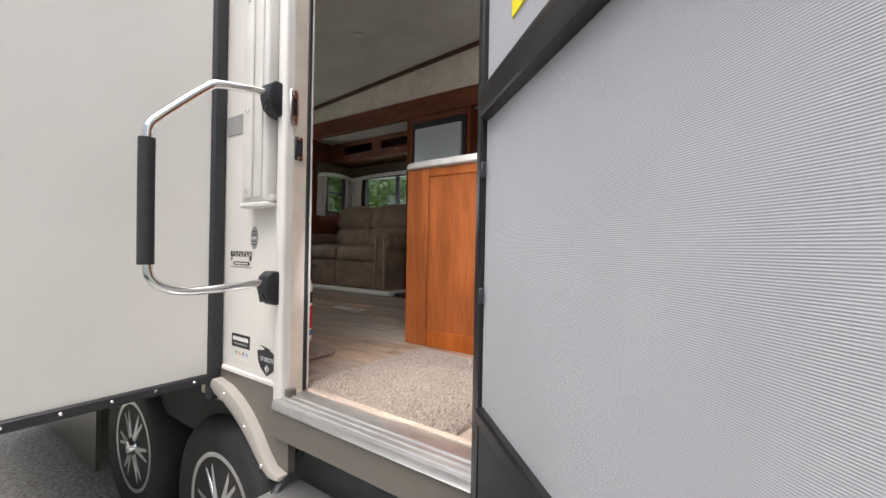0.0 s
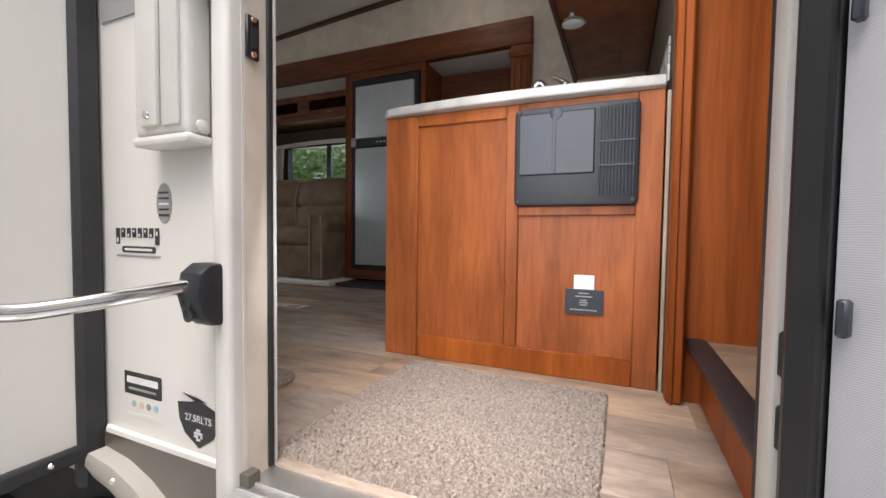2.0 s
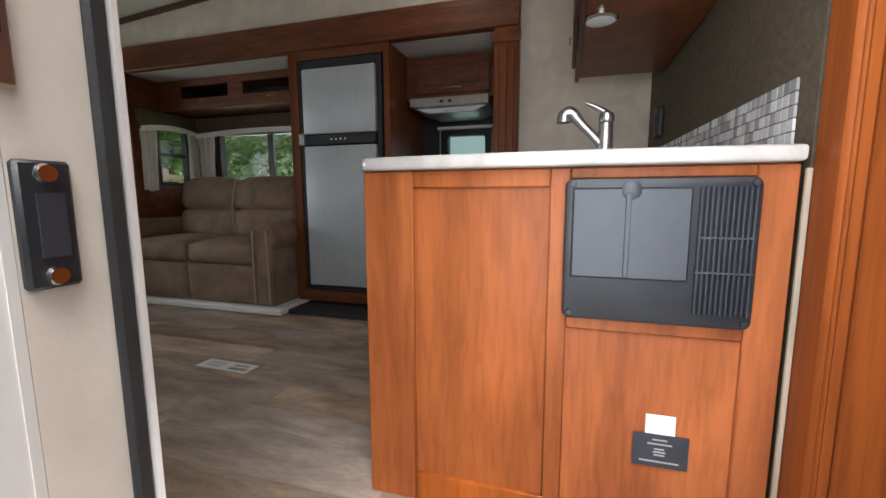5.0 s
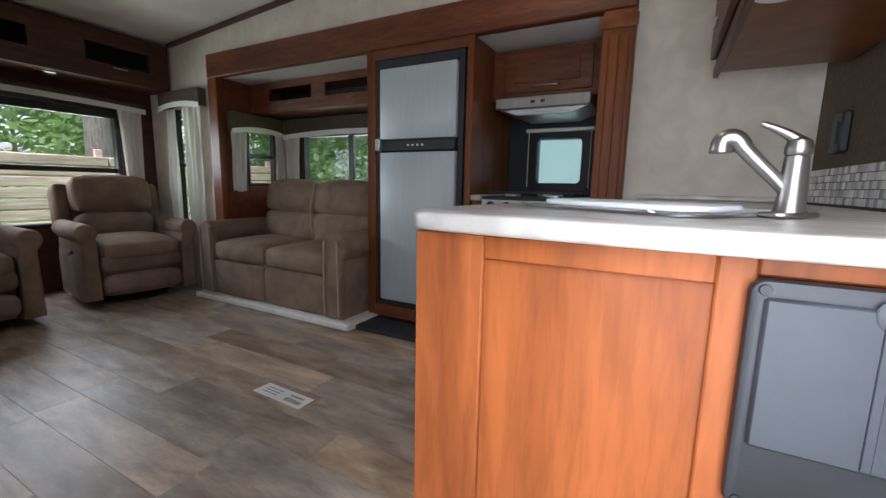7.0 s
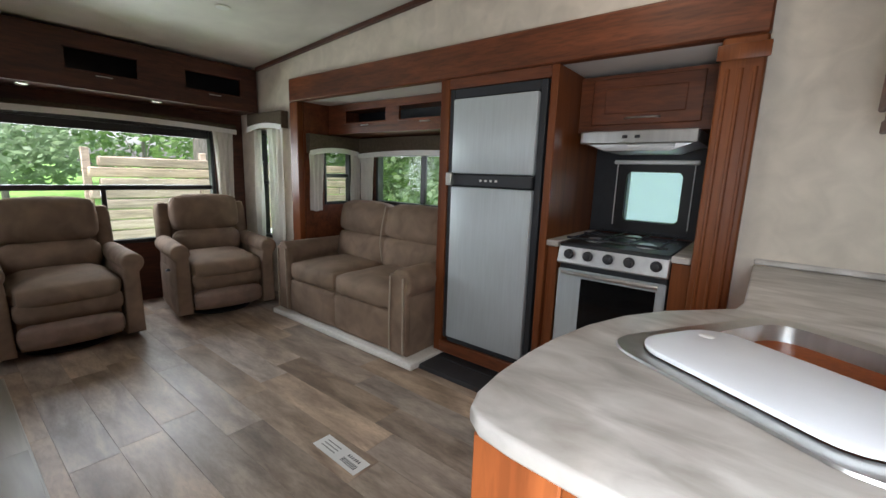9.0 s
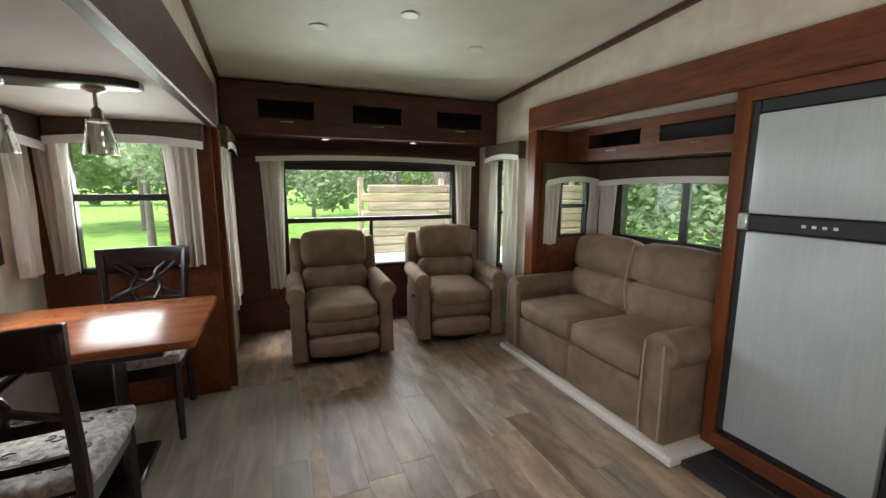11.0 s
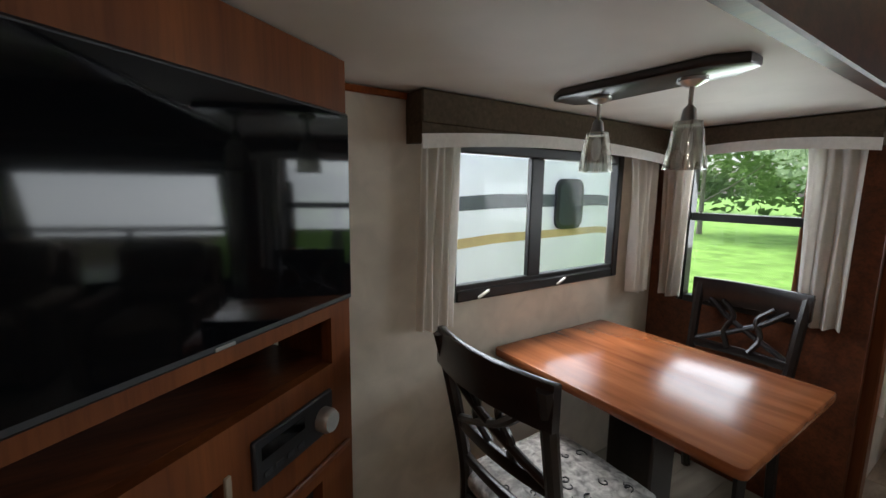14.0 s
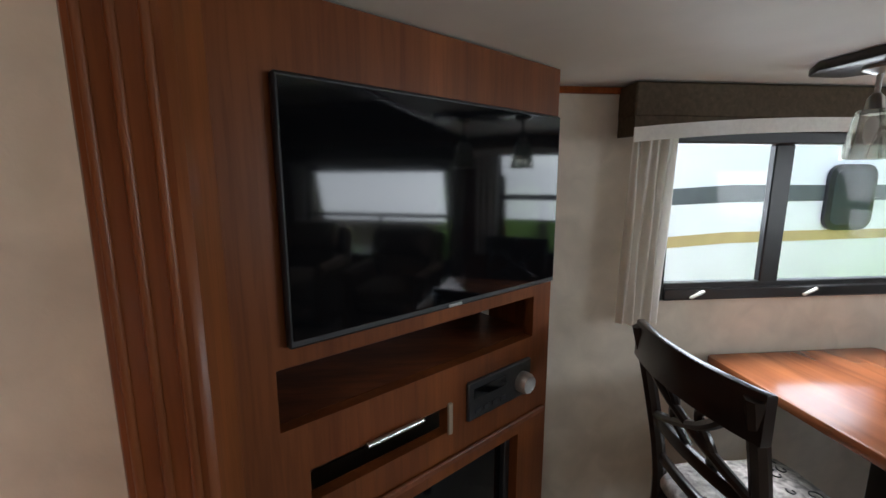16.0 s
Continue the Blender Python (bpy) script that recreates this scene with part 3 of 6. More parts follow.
window("window_4", "black-framed sliding window behind the sofa", "y", 4.29, 4.365, -3.96, -2.92, 0.93, 1.42, 0.035, posts=[(-3.37, 0.965, 1.385, 0.06)])
window("window_5", "small black-framed window beside the sofa", "x", -4.265, -4.2, 3.88, 4.19, 0.92, 1.43, 0.025, bars=[(1.19, 0.035)])
window("window_6", "narrow black-framed window in the far corner", "y", 3.675, 3.745, -4.98, -4.6, 0.55, 1.6, 0.03, bars=[(1.1, 0.03)])
window("window_7", "narrow black-framed window by the dinette corner", "y", 1.185, 1.255, -5.06, -4.66, 0.55, 1.6, 0.03, bars=[(1.1, 0.03)])
window("window_8", "small black-framed window behind the stove", "y", 4.29, 4.365, -1.69, -1.31, 0.95, 1.33, 0.04)
for x, z in ((-3.0, 1.008), (-3.45, 1.008)):
    lt = thing("window_latch", "small bright window latch", "latch", (x, 0.41, z))
    part("lever", turned(box(-0.03, 0.03, -0.006, 0.006, -0.005, 0.005, 0.003), Matrix.Translation((x, 0.41, z)) @ Matrix.Rotation(radians(25), 4, "Y")), WHITE_PLASTIC, lt)

curtain("cream gathered curtain beside the rear window", "x", -5.27, 1.5, 1.71, 0.42, 1.6, 1.54, 1.67, seed=1)
curtain("cream gathered curtain beside the rear window", "x", -5.27, 3.36, 3.55, 0.42, 1.6, 3.4, 3.53, seed=2)
curtain("cream gathered curtain beside the dinette window", "y", 0.45, -2.84, -2.69, 0.92, 1.57, -2.82, -2.68, amp=0.012, folds=4.5, seed=3)
curtain("cream gathered curtain beside the dinette window", "y", 0.45, -4.08, -3.87, 0.9, 1.57, -4.06, -3.92, seed=4)
curtain("cream gathered curtain beside the dinette end window", "x", -4.17, 0.44, 0.6, 0.87, 1.6, 0.46, 0.58, seed=5)
curtain("cream gathered curtain beside the dinette end window", "x", -4.17, 1.02, 1.2, 0.87, 1.6, 1.05, 1.2, seed=6)
curtain("white gathered curtain in the far corner", "y", 3.64, -5.02, -4.86, 0.5, 1.6, -5.0, -4.88, seed=7)
curtain("white gathered curtain in the far corner", "y", 3.64, -4.78, -4.48, 0.5, 1.6, -4.74, -4.5, seed=8)
curtain("cream gathered curtain by the dinette corner", "y", 1.29, -5.16, -4.95, 0.44, 1.62, -5.14, -4.99, seed=9)
curtain("cream gathered curtain by the dinette corner", "y", 1.3, -4.82, -4.52, 0.44, 1.62, -4.78, -4.54, seed=10)
curtain("white gathered curtain beside the sofa", "x", -4.175, 3.7, 3.86, 0.87, 1.39, 3.7, 3.84, amp=0.012, seed=11)
curtain("white gathered curtain in the sofa corner", "x", -4.175, 4.16, 4.28, 0.88, 1.4, 4.16, 4.28, amp=0.01, seed=12)
curtain("white gathered curtain in the sofa corner", "y", 4.26, -4.16, -3.95, 0.88, 1.4, -4.15, -3.97, amp=0.012, seed=13)


def valance(label, axis, w0, w1, a0, a1, z0, z1, rise):
    ob = thing("valance", label, "valance", ((w0 + w1) / 2, (a0 + a1) / 2, z0) if axis == "x" else ((a0 + a1) / 2, (w0 + w1) / 2, z0))
    s = 1 if w1 > w0 else -1
    part("cloth", arch_strip(axis, w0 + s * 0.003, w1 - s * 0.003, a0 + 0.003, a1 - 0.003, z0, rise, rise + 0.03), VALANCE, ob)
    part("board", slab(axis, w0, w1, a0, a1, z0 + rise + 0.015, z1, 0.006), VALANCE, ob)
    part("lace_edge", arch_strip(axis, w1, w1 + s * 0.004, a0, a1, z0 - 0.022, rise, 0.045), LACE, ob, "white lace edge")
    return ob


valance("brown cloth valance with a white edge over the rear window", "x", -5.32, -5.22, 1.48, 3.57, 1.58, 1.65, 0.03)
valance("brown cloth valance with a white edge over the dinette window", "y", 0.392, 0.5, -4.2, -2.66, 1.555, 1.715, 0.04)
valance("brown cloth valance with a white edge over the end window", "x", -4.215, -4.12, 0.51, 1.24, 1.59, 1.715, 0.025)
valance("brown cloth valance with a white edge in the far corner", "y", 3.675, 3.6, -5.06, -4.44, 1.6, 1.75, 0.03)
valance("brown cloth valance with a white edge by the dinette corner", "y", 1.252, 1.34, -5.2, -4.48, 1.62, 1.76, 0.03)
valance("brown cloth valance with a white edge beside the sofa", "x", -4.205, -4.14, 3.69, 4.3, 1.38, 1.55, 0.04)
valance("brown cloth valance with a white edge behind the sofa", "y", 4.305, 4.22, -4.13, -2.62, 1.38, 1.55, 0.03)

# ---- living area ----


def cubby_cabinet(name, label, axis, p0, p1, a0, a1, z0, z1, holes, mat, at, handle=False):
    """An overhead cabinet; its open cubbies are cut through the face."""
    ob = thing(name, label, "cabinet", at)
    t = 0.02
    back, face = (p0, p1 - t) if p1 > p0 else (p1 + t, p0)
    fr = (p1 - t, p1) if p1 > p0 else (p1, p1 + t)
    holed_parts("face_rail", axis, *fr, a0, a1, z0, z1, holes, mat, ob)
    part("bottom", slab(axis, back, face, a0, a1, z0, z0 + t), mat, ob)
    part("top", slab(axis, back, face, a0, a1, z1 - t, z1), mat, ob)
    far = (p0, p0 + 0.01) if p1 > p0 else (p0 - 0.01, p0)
    # Black back puts the shade deep inside the cubbies into the colour.
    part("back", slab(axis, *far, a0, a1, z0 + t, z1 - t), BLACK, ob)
    for h in holes:
        for lo, hi, s, e in ((h[2] - 0.012, h[2], h[0], h[1]), (h[3], h[3] + 0.012, h[0], h[1])):
            f0, f1 = (p1, p1 + 0.006) if p1 > p0 else (p1 - 0.006, p1)
            part("lip", slab(axis, f0, f1, s - 0.012, e + 0.012, lo, hi, 0.002), mat, ob)
        f0, f1 = (p1, p1 + 0.012) if p1 > p0 else (p1 - 0.012, p1)
        part("handle", slab(axis, f0, f1, (h[0] + h[1]) / 2 - 0.05, (h[0] + h[1]) / 2 + 0.05, h[2] - 0.03, h[2] - 0.022, 0.003), STEEL, ob)
    return ob


cubby_cabinet("overhead_cabinet", "cherry overhead cabinet with open cubbies, darkened as in shade", "x", -5.32, -4.95, 1.27, 3.66, 1.76, 2.15,
              [(1.53, 1.95, 1.89, 2.03), (2.27, 2.70, 1.89, 2.03), (3.04, 3.50, 1.89, 2.03)], CHERRY_SHADE_DARK, (-5.13, 2.46, 1.76))
cubby_cabinet("overhead_cabinet", "cherry overhead cabinet with dark cubbies over the sofa", "y", 4.3, 3.93, -4.2, -2.6, 1.56, 1.81,
              [(-3.95, -3.45, 1.65, 1.75), (-3.3, -2.75, 1.65, 1.75)], CHERRY_FLAT, (-3.4, 4.1, 1.56))


def puck(x, y, z, r=0.035, rim=None):
    ob = thing("puck_light", "small round unlit ceiling light with a pale lens", "light", (x, y, z), "round lights")
    t = 0.004 if rim else 0.012
    part("rim", lathe([(r, 0), (r, -0.6 * t), (r * 0.85, -t)], (x, y, z), 24), rim or CHROME, ob)
    part("lens", lathe([(r * 0.8, -t - 0.0005), (r * 0.5, -1.4 * t), (0.002, -1.5 * t)], (x, y, z), 24), WHITE_PLASTIC, ob)


for y in (2.05, 2.85):
    puck(-5.08, y, 1.76, 0.045)
puck(-0.635, 2.63, 1.42, 0.06)
for x, y in ((-3.9, 1.9), (-3.6, 2.35), (-3.9, 2.9), (-2.6, 2.9)):
    puck(x, y, ceil_z(x), 0.05, CEILING_MAT)


def pad(x0, x1, y0, y1, z0, z1, r, puff=0.0, seg=4):
    """A stuffed block with round edges, its faces bulging."""
    bm = bmesh.new()
    bmesh.ops.create_cube(bm, size=1)
    bmesh.ops.subdivide_edges(bm, edges=bm.edges, cuts=5, use_grid_fill=True)
    sx, sy, sz = x1 - x0, y1 - y0, z1 - z0
    c = Vector(((x0 + x1) / 2, (y0 + y1) / 2, (z0 + z1) / 2))
    for v in bm.verts:
        p = v.co * 2
        q = Vector((p.x * sx / 2, p.y * sy / 2, p.z * sz / 2))
        inner = Vector((max(-sx / 2 + r, min(sx / 2 - r, q.x)), max(-sy / 2 + r, min(sy / 2 - r, q.y)), max(-sz / 2 + r, min(sz / 2 - r, q.z))))
        d = q - inner
        if d.length > 1e-6:
            q = inner + d.normalized() * min(r, d.length)
        bulge = puff * (1 - p.x ** 2) * (1 - p.y ** 2) if abs(p.z) > 0.99 else puff * (1 - p.x ** 2) * (1 - p.z ** 2) if abs(p.y) > 0.99 else puff * (1 - p.y ** 2) * (1 - p.z ** 2)
        if abs(p.z) > 0.99:
            q.z += bulge * (1 if p.z > 0 else -1)
        elif abs(p.y) > 0.99:
            q.y += bulge * (1 if p.y > 0 else -1)
        else:
            q.x += bulge * (1 if p.x > 0 else -1)
        q += 0.004 * Vector((noise.noise(q * 9 + c), noise.noise(q * 9 + c + Vector((5, 0, 0))), noise.noise(q * 9 + c + Vector((0, 7, 0)))))
        v.co = c + q
    return bm


def arm_roll(x0, x1, yc, w, z0, z1, out):
    """An armrest with a rolled top, from front x1 to back x0."""
    prof, r = [], w * 0.62
    prof = [(yc - w / 2, z0), (yc + w / 2, z0), (yc + w * 0.42, z1 - 2 * r)]
    cx = yc + out * w * 0.12
    prof += [(cx + r * math.cos(a), z1 - r + r * math.sin(a)) for a in [radians(-40 + 260 * k / 14) for k in range(15)]]
    prof += [(yc - w * 0.42, z1 - 2 * r)]
    m = Matrix(((0, 0, 1, 0), (1, 0, 0, 0), (0, 1, 0, 0), (0, 0, 0, 1)))
    return prism(prof, x0, x1, 0.018, m, 3)


def recliner():
    """A recliner facing +x, its base at the origin."""
    ob = thing("recliner", "brown suede recliner with rolled arms and wrapped footrest", "armchair", (0, 0, 0), "recliners under the rear window")
    part("swivel_base", lathe([(0.26, 0), (0.27, 0.02), (0.24, 0.035), (0.1, 0.06)], (-0.02, 0, 0), 32), BLACK, ob)
    part("body", pad(-0.36, 0.3, -0.27, 0.27, 0.055, 0.36, 0.05), FABRIC, ob)
    part("footrest", pad(0.27, 0.36, -0.25, 0.25, 0.09, 0.24, 0.035, 0.015), FOOTREST, ob, "footrest still wrapped in clear plastic")
    part("front_panel", pad(0.26, 0.35, -0.255, 0.255, 0.25, 0.4, 0.04, 0.015), FABRIC, ob)
    part("seat", pad(-0.25, 0.36, -0.265, 0.265, 0.33, 0.5, 0.07, 0.025), FABRIC_SEAT, ob)
    for s in (-1, 1):
        part("armrest", arm_roll(-0.3, 0.33, s * 0.325, 0.11, 0.06, 0.63, s), FABRIC, ob)
        part("side_panel", pad(-0.34, 0.28, s * 0.33 - 0.055, s * 0.33 + 0.055, 0.055, 0.42, 0.04), FABRIC, ob)
        wing = pad(-0.12, 0.07, s * 0.315 - 0.055, s * 0.315 + 0.055, 0.5, 0.92, 0.045)
        part("wing", turned(wing, Matrix.Translation((-0.26, 0, 0)) @ Matrix.Rotation(radians(-10), 4, "Y") @ Matrix.Translation((0.0, 0, 0))), FABRIC, ob)
    tilt = Matrix.Translation((-0.24, 0, 0.42)) @ Matrix.Rotation(radians(-12), 4, "Y")
    part("back_shell", turned(pad(-0.13, -0.03, -0.3, 0.3, -0.1, 0.5, 0.05), tilt), FABRIC, ob)
    part("lumbar_cushion", turned(pad(-0.08, 0.11, -0.255, 0.255, 0.02, 0.26, 0.07, 0.025), tilt), FABRIC, ob)
    part("head_cushion", turned(pad(-0.09, 0.12, -0.262, 0.262, 0.25, 0.555, 0.05, 0.018), tilt), FABRIC, ob)
    part("release_lever", rod(bmesh.new(), (0.12, -0.4, 0.4), (0.2, -0.4, 0.42), 0.012), BLACK, ob)
    return ob


r1 = recliner()
r1.matrix_basis = pose(-4.66, 2.06, 0, 0, 0, -2)
copy_thing(r1, pose(-4.72, 3.1, 0, 0, 0, -8))


def sofa():
    x0, x1, yf, yb = -4.17, -2.64, 3.37, 4.2
    ob = thing("loveseat", "brown suede two-seat sofa with piped edges", "sofa", ((x0 + x1) / 2, 3.8, 0.03))
    mid, a = (x0 + x1) / 2, 0.17
    part("base", pad(x0 + a, x1 - a, yf + 0.02, yb, 0.05, 0.36, 0.03), FABRIC, ob)
    part("back_frame", pad(x0 + 0.02, x1 - 0.02, yb - 0.16, yb, 0.05, 0.84, 0.05), FABRIC, ob)
    m = Matrix(((0, 0, 1, 0), (1, 0, 0, 0), (0, 1, 0, 0), (0, 0, 0, 1)))
    for xc, s in ((x0 + 0.09, -1), (x1 - 0.09, 1)):
        # arm: profile across x, drawn out along y
        bm = arm_roll(yf, yb - 0.05, 0.0, 0.15, 0.05, 0.635, s)
        part("armrest", turned(bm, Matrix.Translation((xc, 0, 0)) @ Matrix(((0, 1, 0, 0), (1, 0, 0, 0), (0, 0, 1, 0), (0, 0, 0, 1)))), FABRIC, ob)
        part("arm_front", pad(xc - 0.075, xc + 0.075, yf - 0.012, yf + 0.05, 0.055, 0.6, 0.02), FABRIC, ob)
        for e in (-0.062, 0.062):
            part("piping", tube([(xc + e, yf - 0.016, 0.07), (xc + e, yf - 0.018, 0.35), (xc + e * 0.9, yf - 0.016, 0.58)], 0.006, 6, 2), PIPING, ob)
    for lo, hi in ((x0 + a, mid), (mid, x1 - a)):
        part("front_panel", pad(lo + 0.003, hi - 0.003, yf - 0.005, yf + 0.06, 0.055, 0.33, 0.02, 0.006), FABRIC, ob)
        part("seat_cushion", pad(lo + 0.002, hi - 0.002, yf - 0.01, yb - 0.2, 0.32, 0.49, 0.055, 0.02), FABRIC_SEAT, ob)
        tilt = Matrix.Translation((0, yb - 0.27, 0.44)) @ Matrix.Rotation(radians(-10), 4, "X")
        part("lumbar_cushion", turned(pad(lo - 0.03, hi + 0.03 if hi > mid else hi, -0.09, 0.1, 0.0, 0.27, 0.06, 0.02), tilt), FABRIC, ob)
        part("head_cushion", turned(pad(lo - 0.03, hi + 0.03 if hi > mid else hi, -0.1, 0.1, 0.25, 0.53, 0.07, 0.025), tilt), FABRIC, ob)
    part("seam_piping", tube([(mid, 3.86, 0.5), (mid, 3.83, 0.7), (mid, 3.9, 0.96)], 0.006, 6, 2), PIPING, ob)
    return ob


sofa()
setting("slide_carpet", box(-4.2, -2.56, 3.32, 4.3, 0.002, 0.048, 0.012, 2), CARPET, "white carpeted slide-out edge under the sofa", "carpet")

# ---- dinette ----
tb = thing("dining_table", "glossy cherry wood dining table on a dark pedestal", "table", (-3.42, 0.85, 0.03))
part("tabletop", prism(rounded(-3.77, -3.06, 0.405, 1.295, 0.025), 0.742, 0.777, 0.008), TABLE_WOOD, tb)
part("apron", box(-3.66, -3.18, 0.5, 1.16, 0.68, 0.742, 0.004), ESPRESSO, tb)
part("pedestal", box(-3.5, -3.34, 0.76, 0.94, 0.06, 0.7, 0.008), ESPRESSO, tb)
part("foot", box(-3.66, -3.18, 0.7, 1.0, 0.03, 0.065, 0.01), ESPRESSO, tb)


def dining_chair():
    """A chair facing +x, centred on its seat."""
    ob = thing("dining_chair", "espresso wooden chair with cross back and scroll-patterned seat", "chair", (0, 0, 0), "chairs at the dinette table")
    part("seat", pad(-0.2, 0.23, -0.215, 0.215, 0.425, 0.495, 0.028, 0.012), SEAT_CLOTH, ob, "pale seat pad with a scroll pattern")
    for s in (-1, 1):
        part("front_leg", rod(bmesh.new(), (0.19, s * 0.185, 0), (0.19, s * 0.185, 0.43), 0.016, 0.022, 4), ESPRESSO, ob)
        part("back_leg", tube([(-0.27, s * 0.175, 0), (-0.2, s * 0.18, 0.3), (-0.19, s * 0.185, 0.5), (-0.25, s * 0.195, 0.8), (-0.29, s * 0.205, 0.96)], 0.021, 8, 3), ESPRESSO, ob)
        part("side_rail", box(-0.19, 0.19, s * 0.185 - 0.011, s * 0.185 + 0.011, 0.36, 0.425, 0.003), ESPRESSO, ob)
    part("front_rail", box(0.178, 0.2, -0.18, 0.18, 0.36, 0.425, 0.003), ESPRESSO, ob)
    part("back_rail", box(-0.205, -0.183, -0.18, 0.18, 0.36, 0.425, 0.003), ESPRESSO, ob)

    def bowed(z0, z1, x, half, depth, t=0.02):
        n, poly = 12, []
        for k in range(n + 1):
            u = -1 + 2 * k / n
            poly.append((x - depth * (1 - u * u), half * u))
        poly += [(px - t, py) for px, py in reversed(poly)]
        return prism(poly, z0, z1, 0.005)
    part("crest_rail", bowed(0.86, 0.975, -0.262, 0.225, 0.035, 0.024), ESPRESSO, ob)
    part("lower_rail", bowed(0.65, 0.69, -0.208, 0.185, 0.02), ESPRESSO, ob)
    part("bottom_rail", bowed(0.53, 0.56, -0.188, 0.185, 0.015), ESPRESSO, ob)
    for s in (-1, 1):
        part("cross_bar", tube([(-0.225, s * 0.19, 0.68), (-0.255, s * 0.07, 0.735), (-0.275, -s * 0.06, 0.8), (-0.29, -s * 0.15, 0.88)], 0.013, 8, 3), ESPRESSO, ob)
        part("cross_bar", tube([(-0.225, s * 0.04, 0.68), (-0.255, s * 0.08, 0.75), (-0.275, s * 0.03, 0.82), (-0.29, s * 0.1, 0.88)], 0.012, 8, 3), ESPRESSO, ob)
    # curls of the seat's printed pattern
    rnd = random.Random(4)
    for k in range(26):
        x, y = rnd.uniform(-0.17, 0.2), rnd.uniform(-0.185, 0.185)
        r, a0 = rnd.uniform(0.012, 0.024), rnd.uniform(0, 6.3)
        z = 0.4975 + 0.012 * (1 - ((x - 0.015) / 0.215) ** 2) * (1 - (y / 0.215) ** 2)
        pts = [(x + r * (1 - 0.1 * i) * math.cos(a0 + 0.75 * i), y + r * (1 - 0.1 * i) * math.sin(a0 + 0.75 * i), z) for i in range(8)]
        part("scroll", tube(pts, 0.0022, 4, 1), PANEL_GREY, ob, "printed grey scroll")
    return ob


c1 = dining_chair()
c1.matrix_basis = pose(-2.93, 0.85, 0.03, 0, 0, 180)
copy_thing(c1, pose(-3.86, 0.9, 0.03, 0, 0, 2))

lamp = thing("pendant_light", "two-lamp pendant with clear glass bell shades", "lamp", (-3.12, 0.93, 1.72))
part("ceiling_plate", prism([(-3.2, 0.72), (-3.16, 0.66), (-3.06, 0.66), (-3.02, 0.72), (-3.04, 1.14), (-3.08, 1.2), (-3.14, 1.2), (-3.18, 1.14)], 1.695, 1.72, 0.006), ESPRESSO, lamp)
for y in (0.79, 1.06):
    c = (-3.12, y, 1.695)
    part("canopy", lathe([(0.035, 0), (0.035, -0.008), (0.012, -0.02)], c, 20), STEEL, lamp)
    part("stem", rod(bmesh.new(), (c[0], y, 1.68), (c[0], y, 1.61), 0.006), STEEL, lamp)
    part("socket", lathe([(0.008, 0.03), (0.016, 0.02), (0.02, -0.01), (0.03, -0.02)], (c[0], y, 1.6), 20), STEEL, lamp)
    sh = part("shade", lathe([(0.031, 0.0), (0.036, -0.03), (0.043, -0.07), (0.052, -0.12), (0.0525, -0.12), (0.045, -0.07), (0.039, -0.03), (0.033, 0.0)], (c[0], y, 1.59), 24), SHADE_GLASS, lamp, "clear glass bell shade")
    part("bulb", lathe([(0.004, 0.0), (0.012, -0.012), (0.013, -0.035), (0.014, -0.05), (0.008, -0.066), (0.001, -0.07)], (c[0], y, 1.575), 16), WHITE_PLASTIC, lamp)

# ---- television panel ----
A, B = Vector((-1.655, 1.098, 0)), Vector((-2.379, 0.6, 0))
U = (B - A).normalized()
N = Vector((U.y, -U.x, 0))
if N.y < 0:
    N = -N
PANEL = Matrix(((U.x, N.x, 0, A.x), (U.y, N.y, 0, A.y), (0, 0, 1, 0), (0, 0, 0, 1)))
L = (B - A).length


def on_panel(bm):
    bm = turned(bm, PANEL)
    bmesh.ops.recalc_face_normals(bm, faces=bm.faces)
    return bm


tc = thing("television_cabinet", "cherry wood entertainment cabinet set at an angle", "cabinet", (-2.1, 0.9, 0.03))
for lo, hi, h in ((0.925, 1.715, (0.079, L - 0.079, 0.97, 1.09)), (0.74, 0.925, (0.129, 0.473, 0.803, 0.872)), (0.03, 0.74, (0.2, L - 0.13, 0.15, 0.68))):
    holed_parts("face_rail", "y", -0.03, 0.0, 0, L, lo, hi, [h], CHERRY_DIMMED, tc, on_panel)
part("side_panel", on_panel(box(L - 0.03, L, -0.22, -0.031, 0.03, 1.715)), CHERRY_DIMMED, tc)
part("return_panel", box(-1.668, -1.625, 1.09, 1.2505, 0.03, 1.712, 0.003), CHERRY_DIMMED, tc)
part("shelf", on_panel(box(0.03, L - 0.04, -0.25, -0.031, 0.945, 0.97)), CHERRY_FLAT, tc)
# Niche back and top are coloured darker than the shelf, as in shade.
part("shelf_back", on_panel(box(0.03, L - 0.04, -0.26, -0.251, 0.94, 1.12)), CHERRY_SHADE_DARK, tc)
part("shelf_top", on_panel(box(0.03, L - 0.04, -0.25, -0.031, 1.09, 1.11)), CHERRY_SHADE_DARK, tc)
# Black sheet that paints the shade inside the drawer slot.
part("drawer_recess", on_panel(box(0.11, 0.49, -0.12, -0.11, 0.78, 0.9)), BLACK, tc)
part("drawer_pull", on_panel(rod(bmesh.new(), (0.245, 0.012, 0.876), (0.39, 0.012, 0.876), 0.006)), STEEL, tc)
part("slot_edge", on_panel(box(0.474, 0.488, -0.002, 0.006, 0.796, 0.88, 0.002)), PIPING, tc)
part("ledge", on_panel(box(0.02, L - 0.02, 0.0, 0.012, 0.715, 0.735, 0.004)), CHERRY_FLAT, tc)
fp = thing("electric_fireplace", "black glass electric fireplace in the cabinet", "fireplace", (-2.05, 0.9, 0.15))
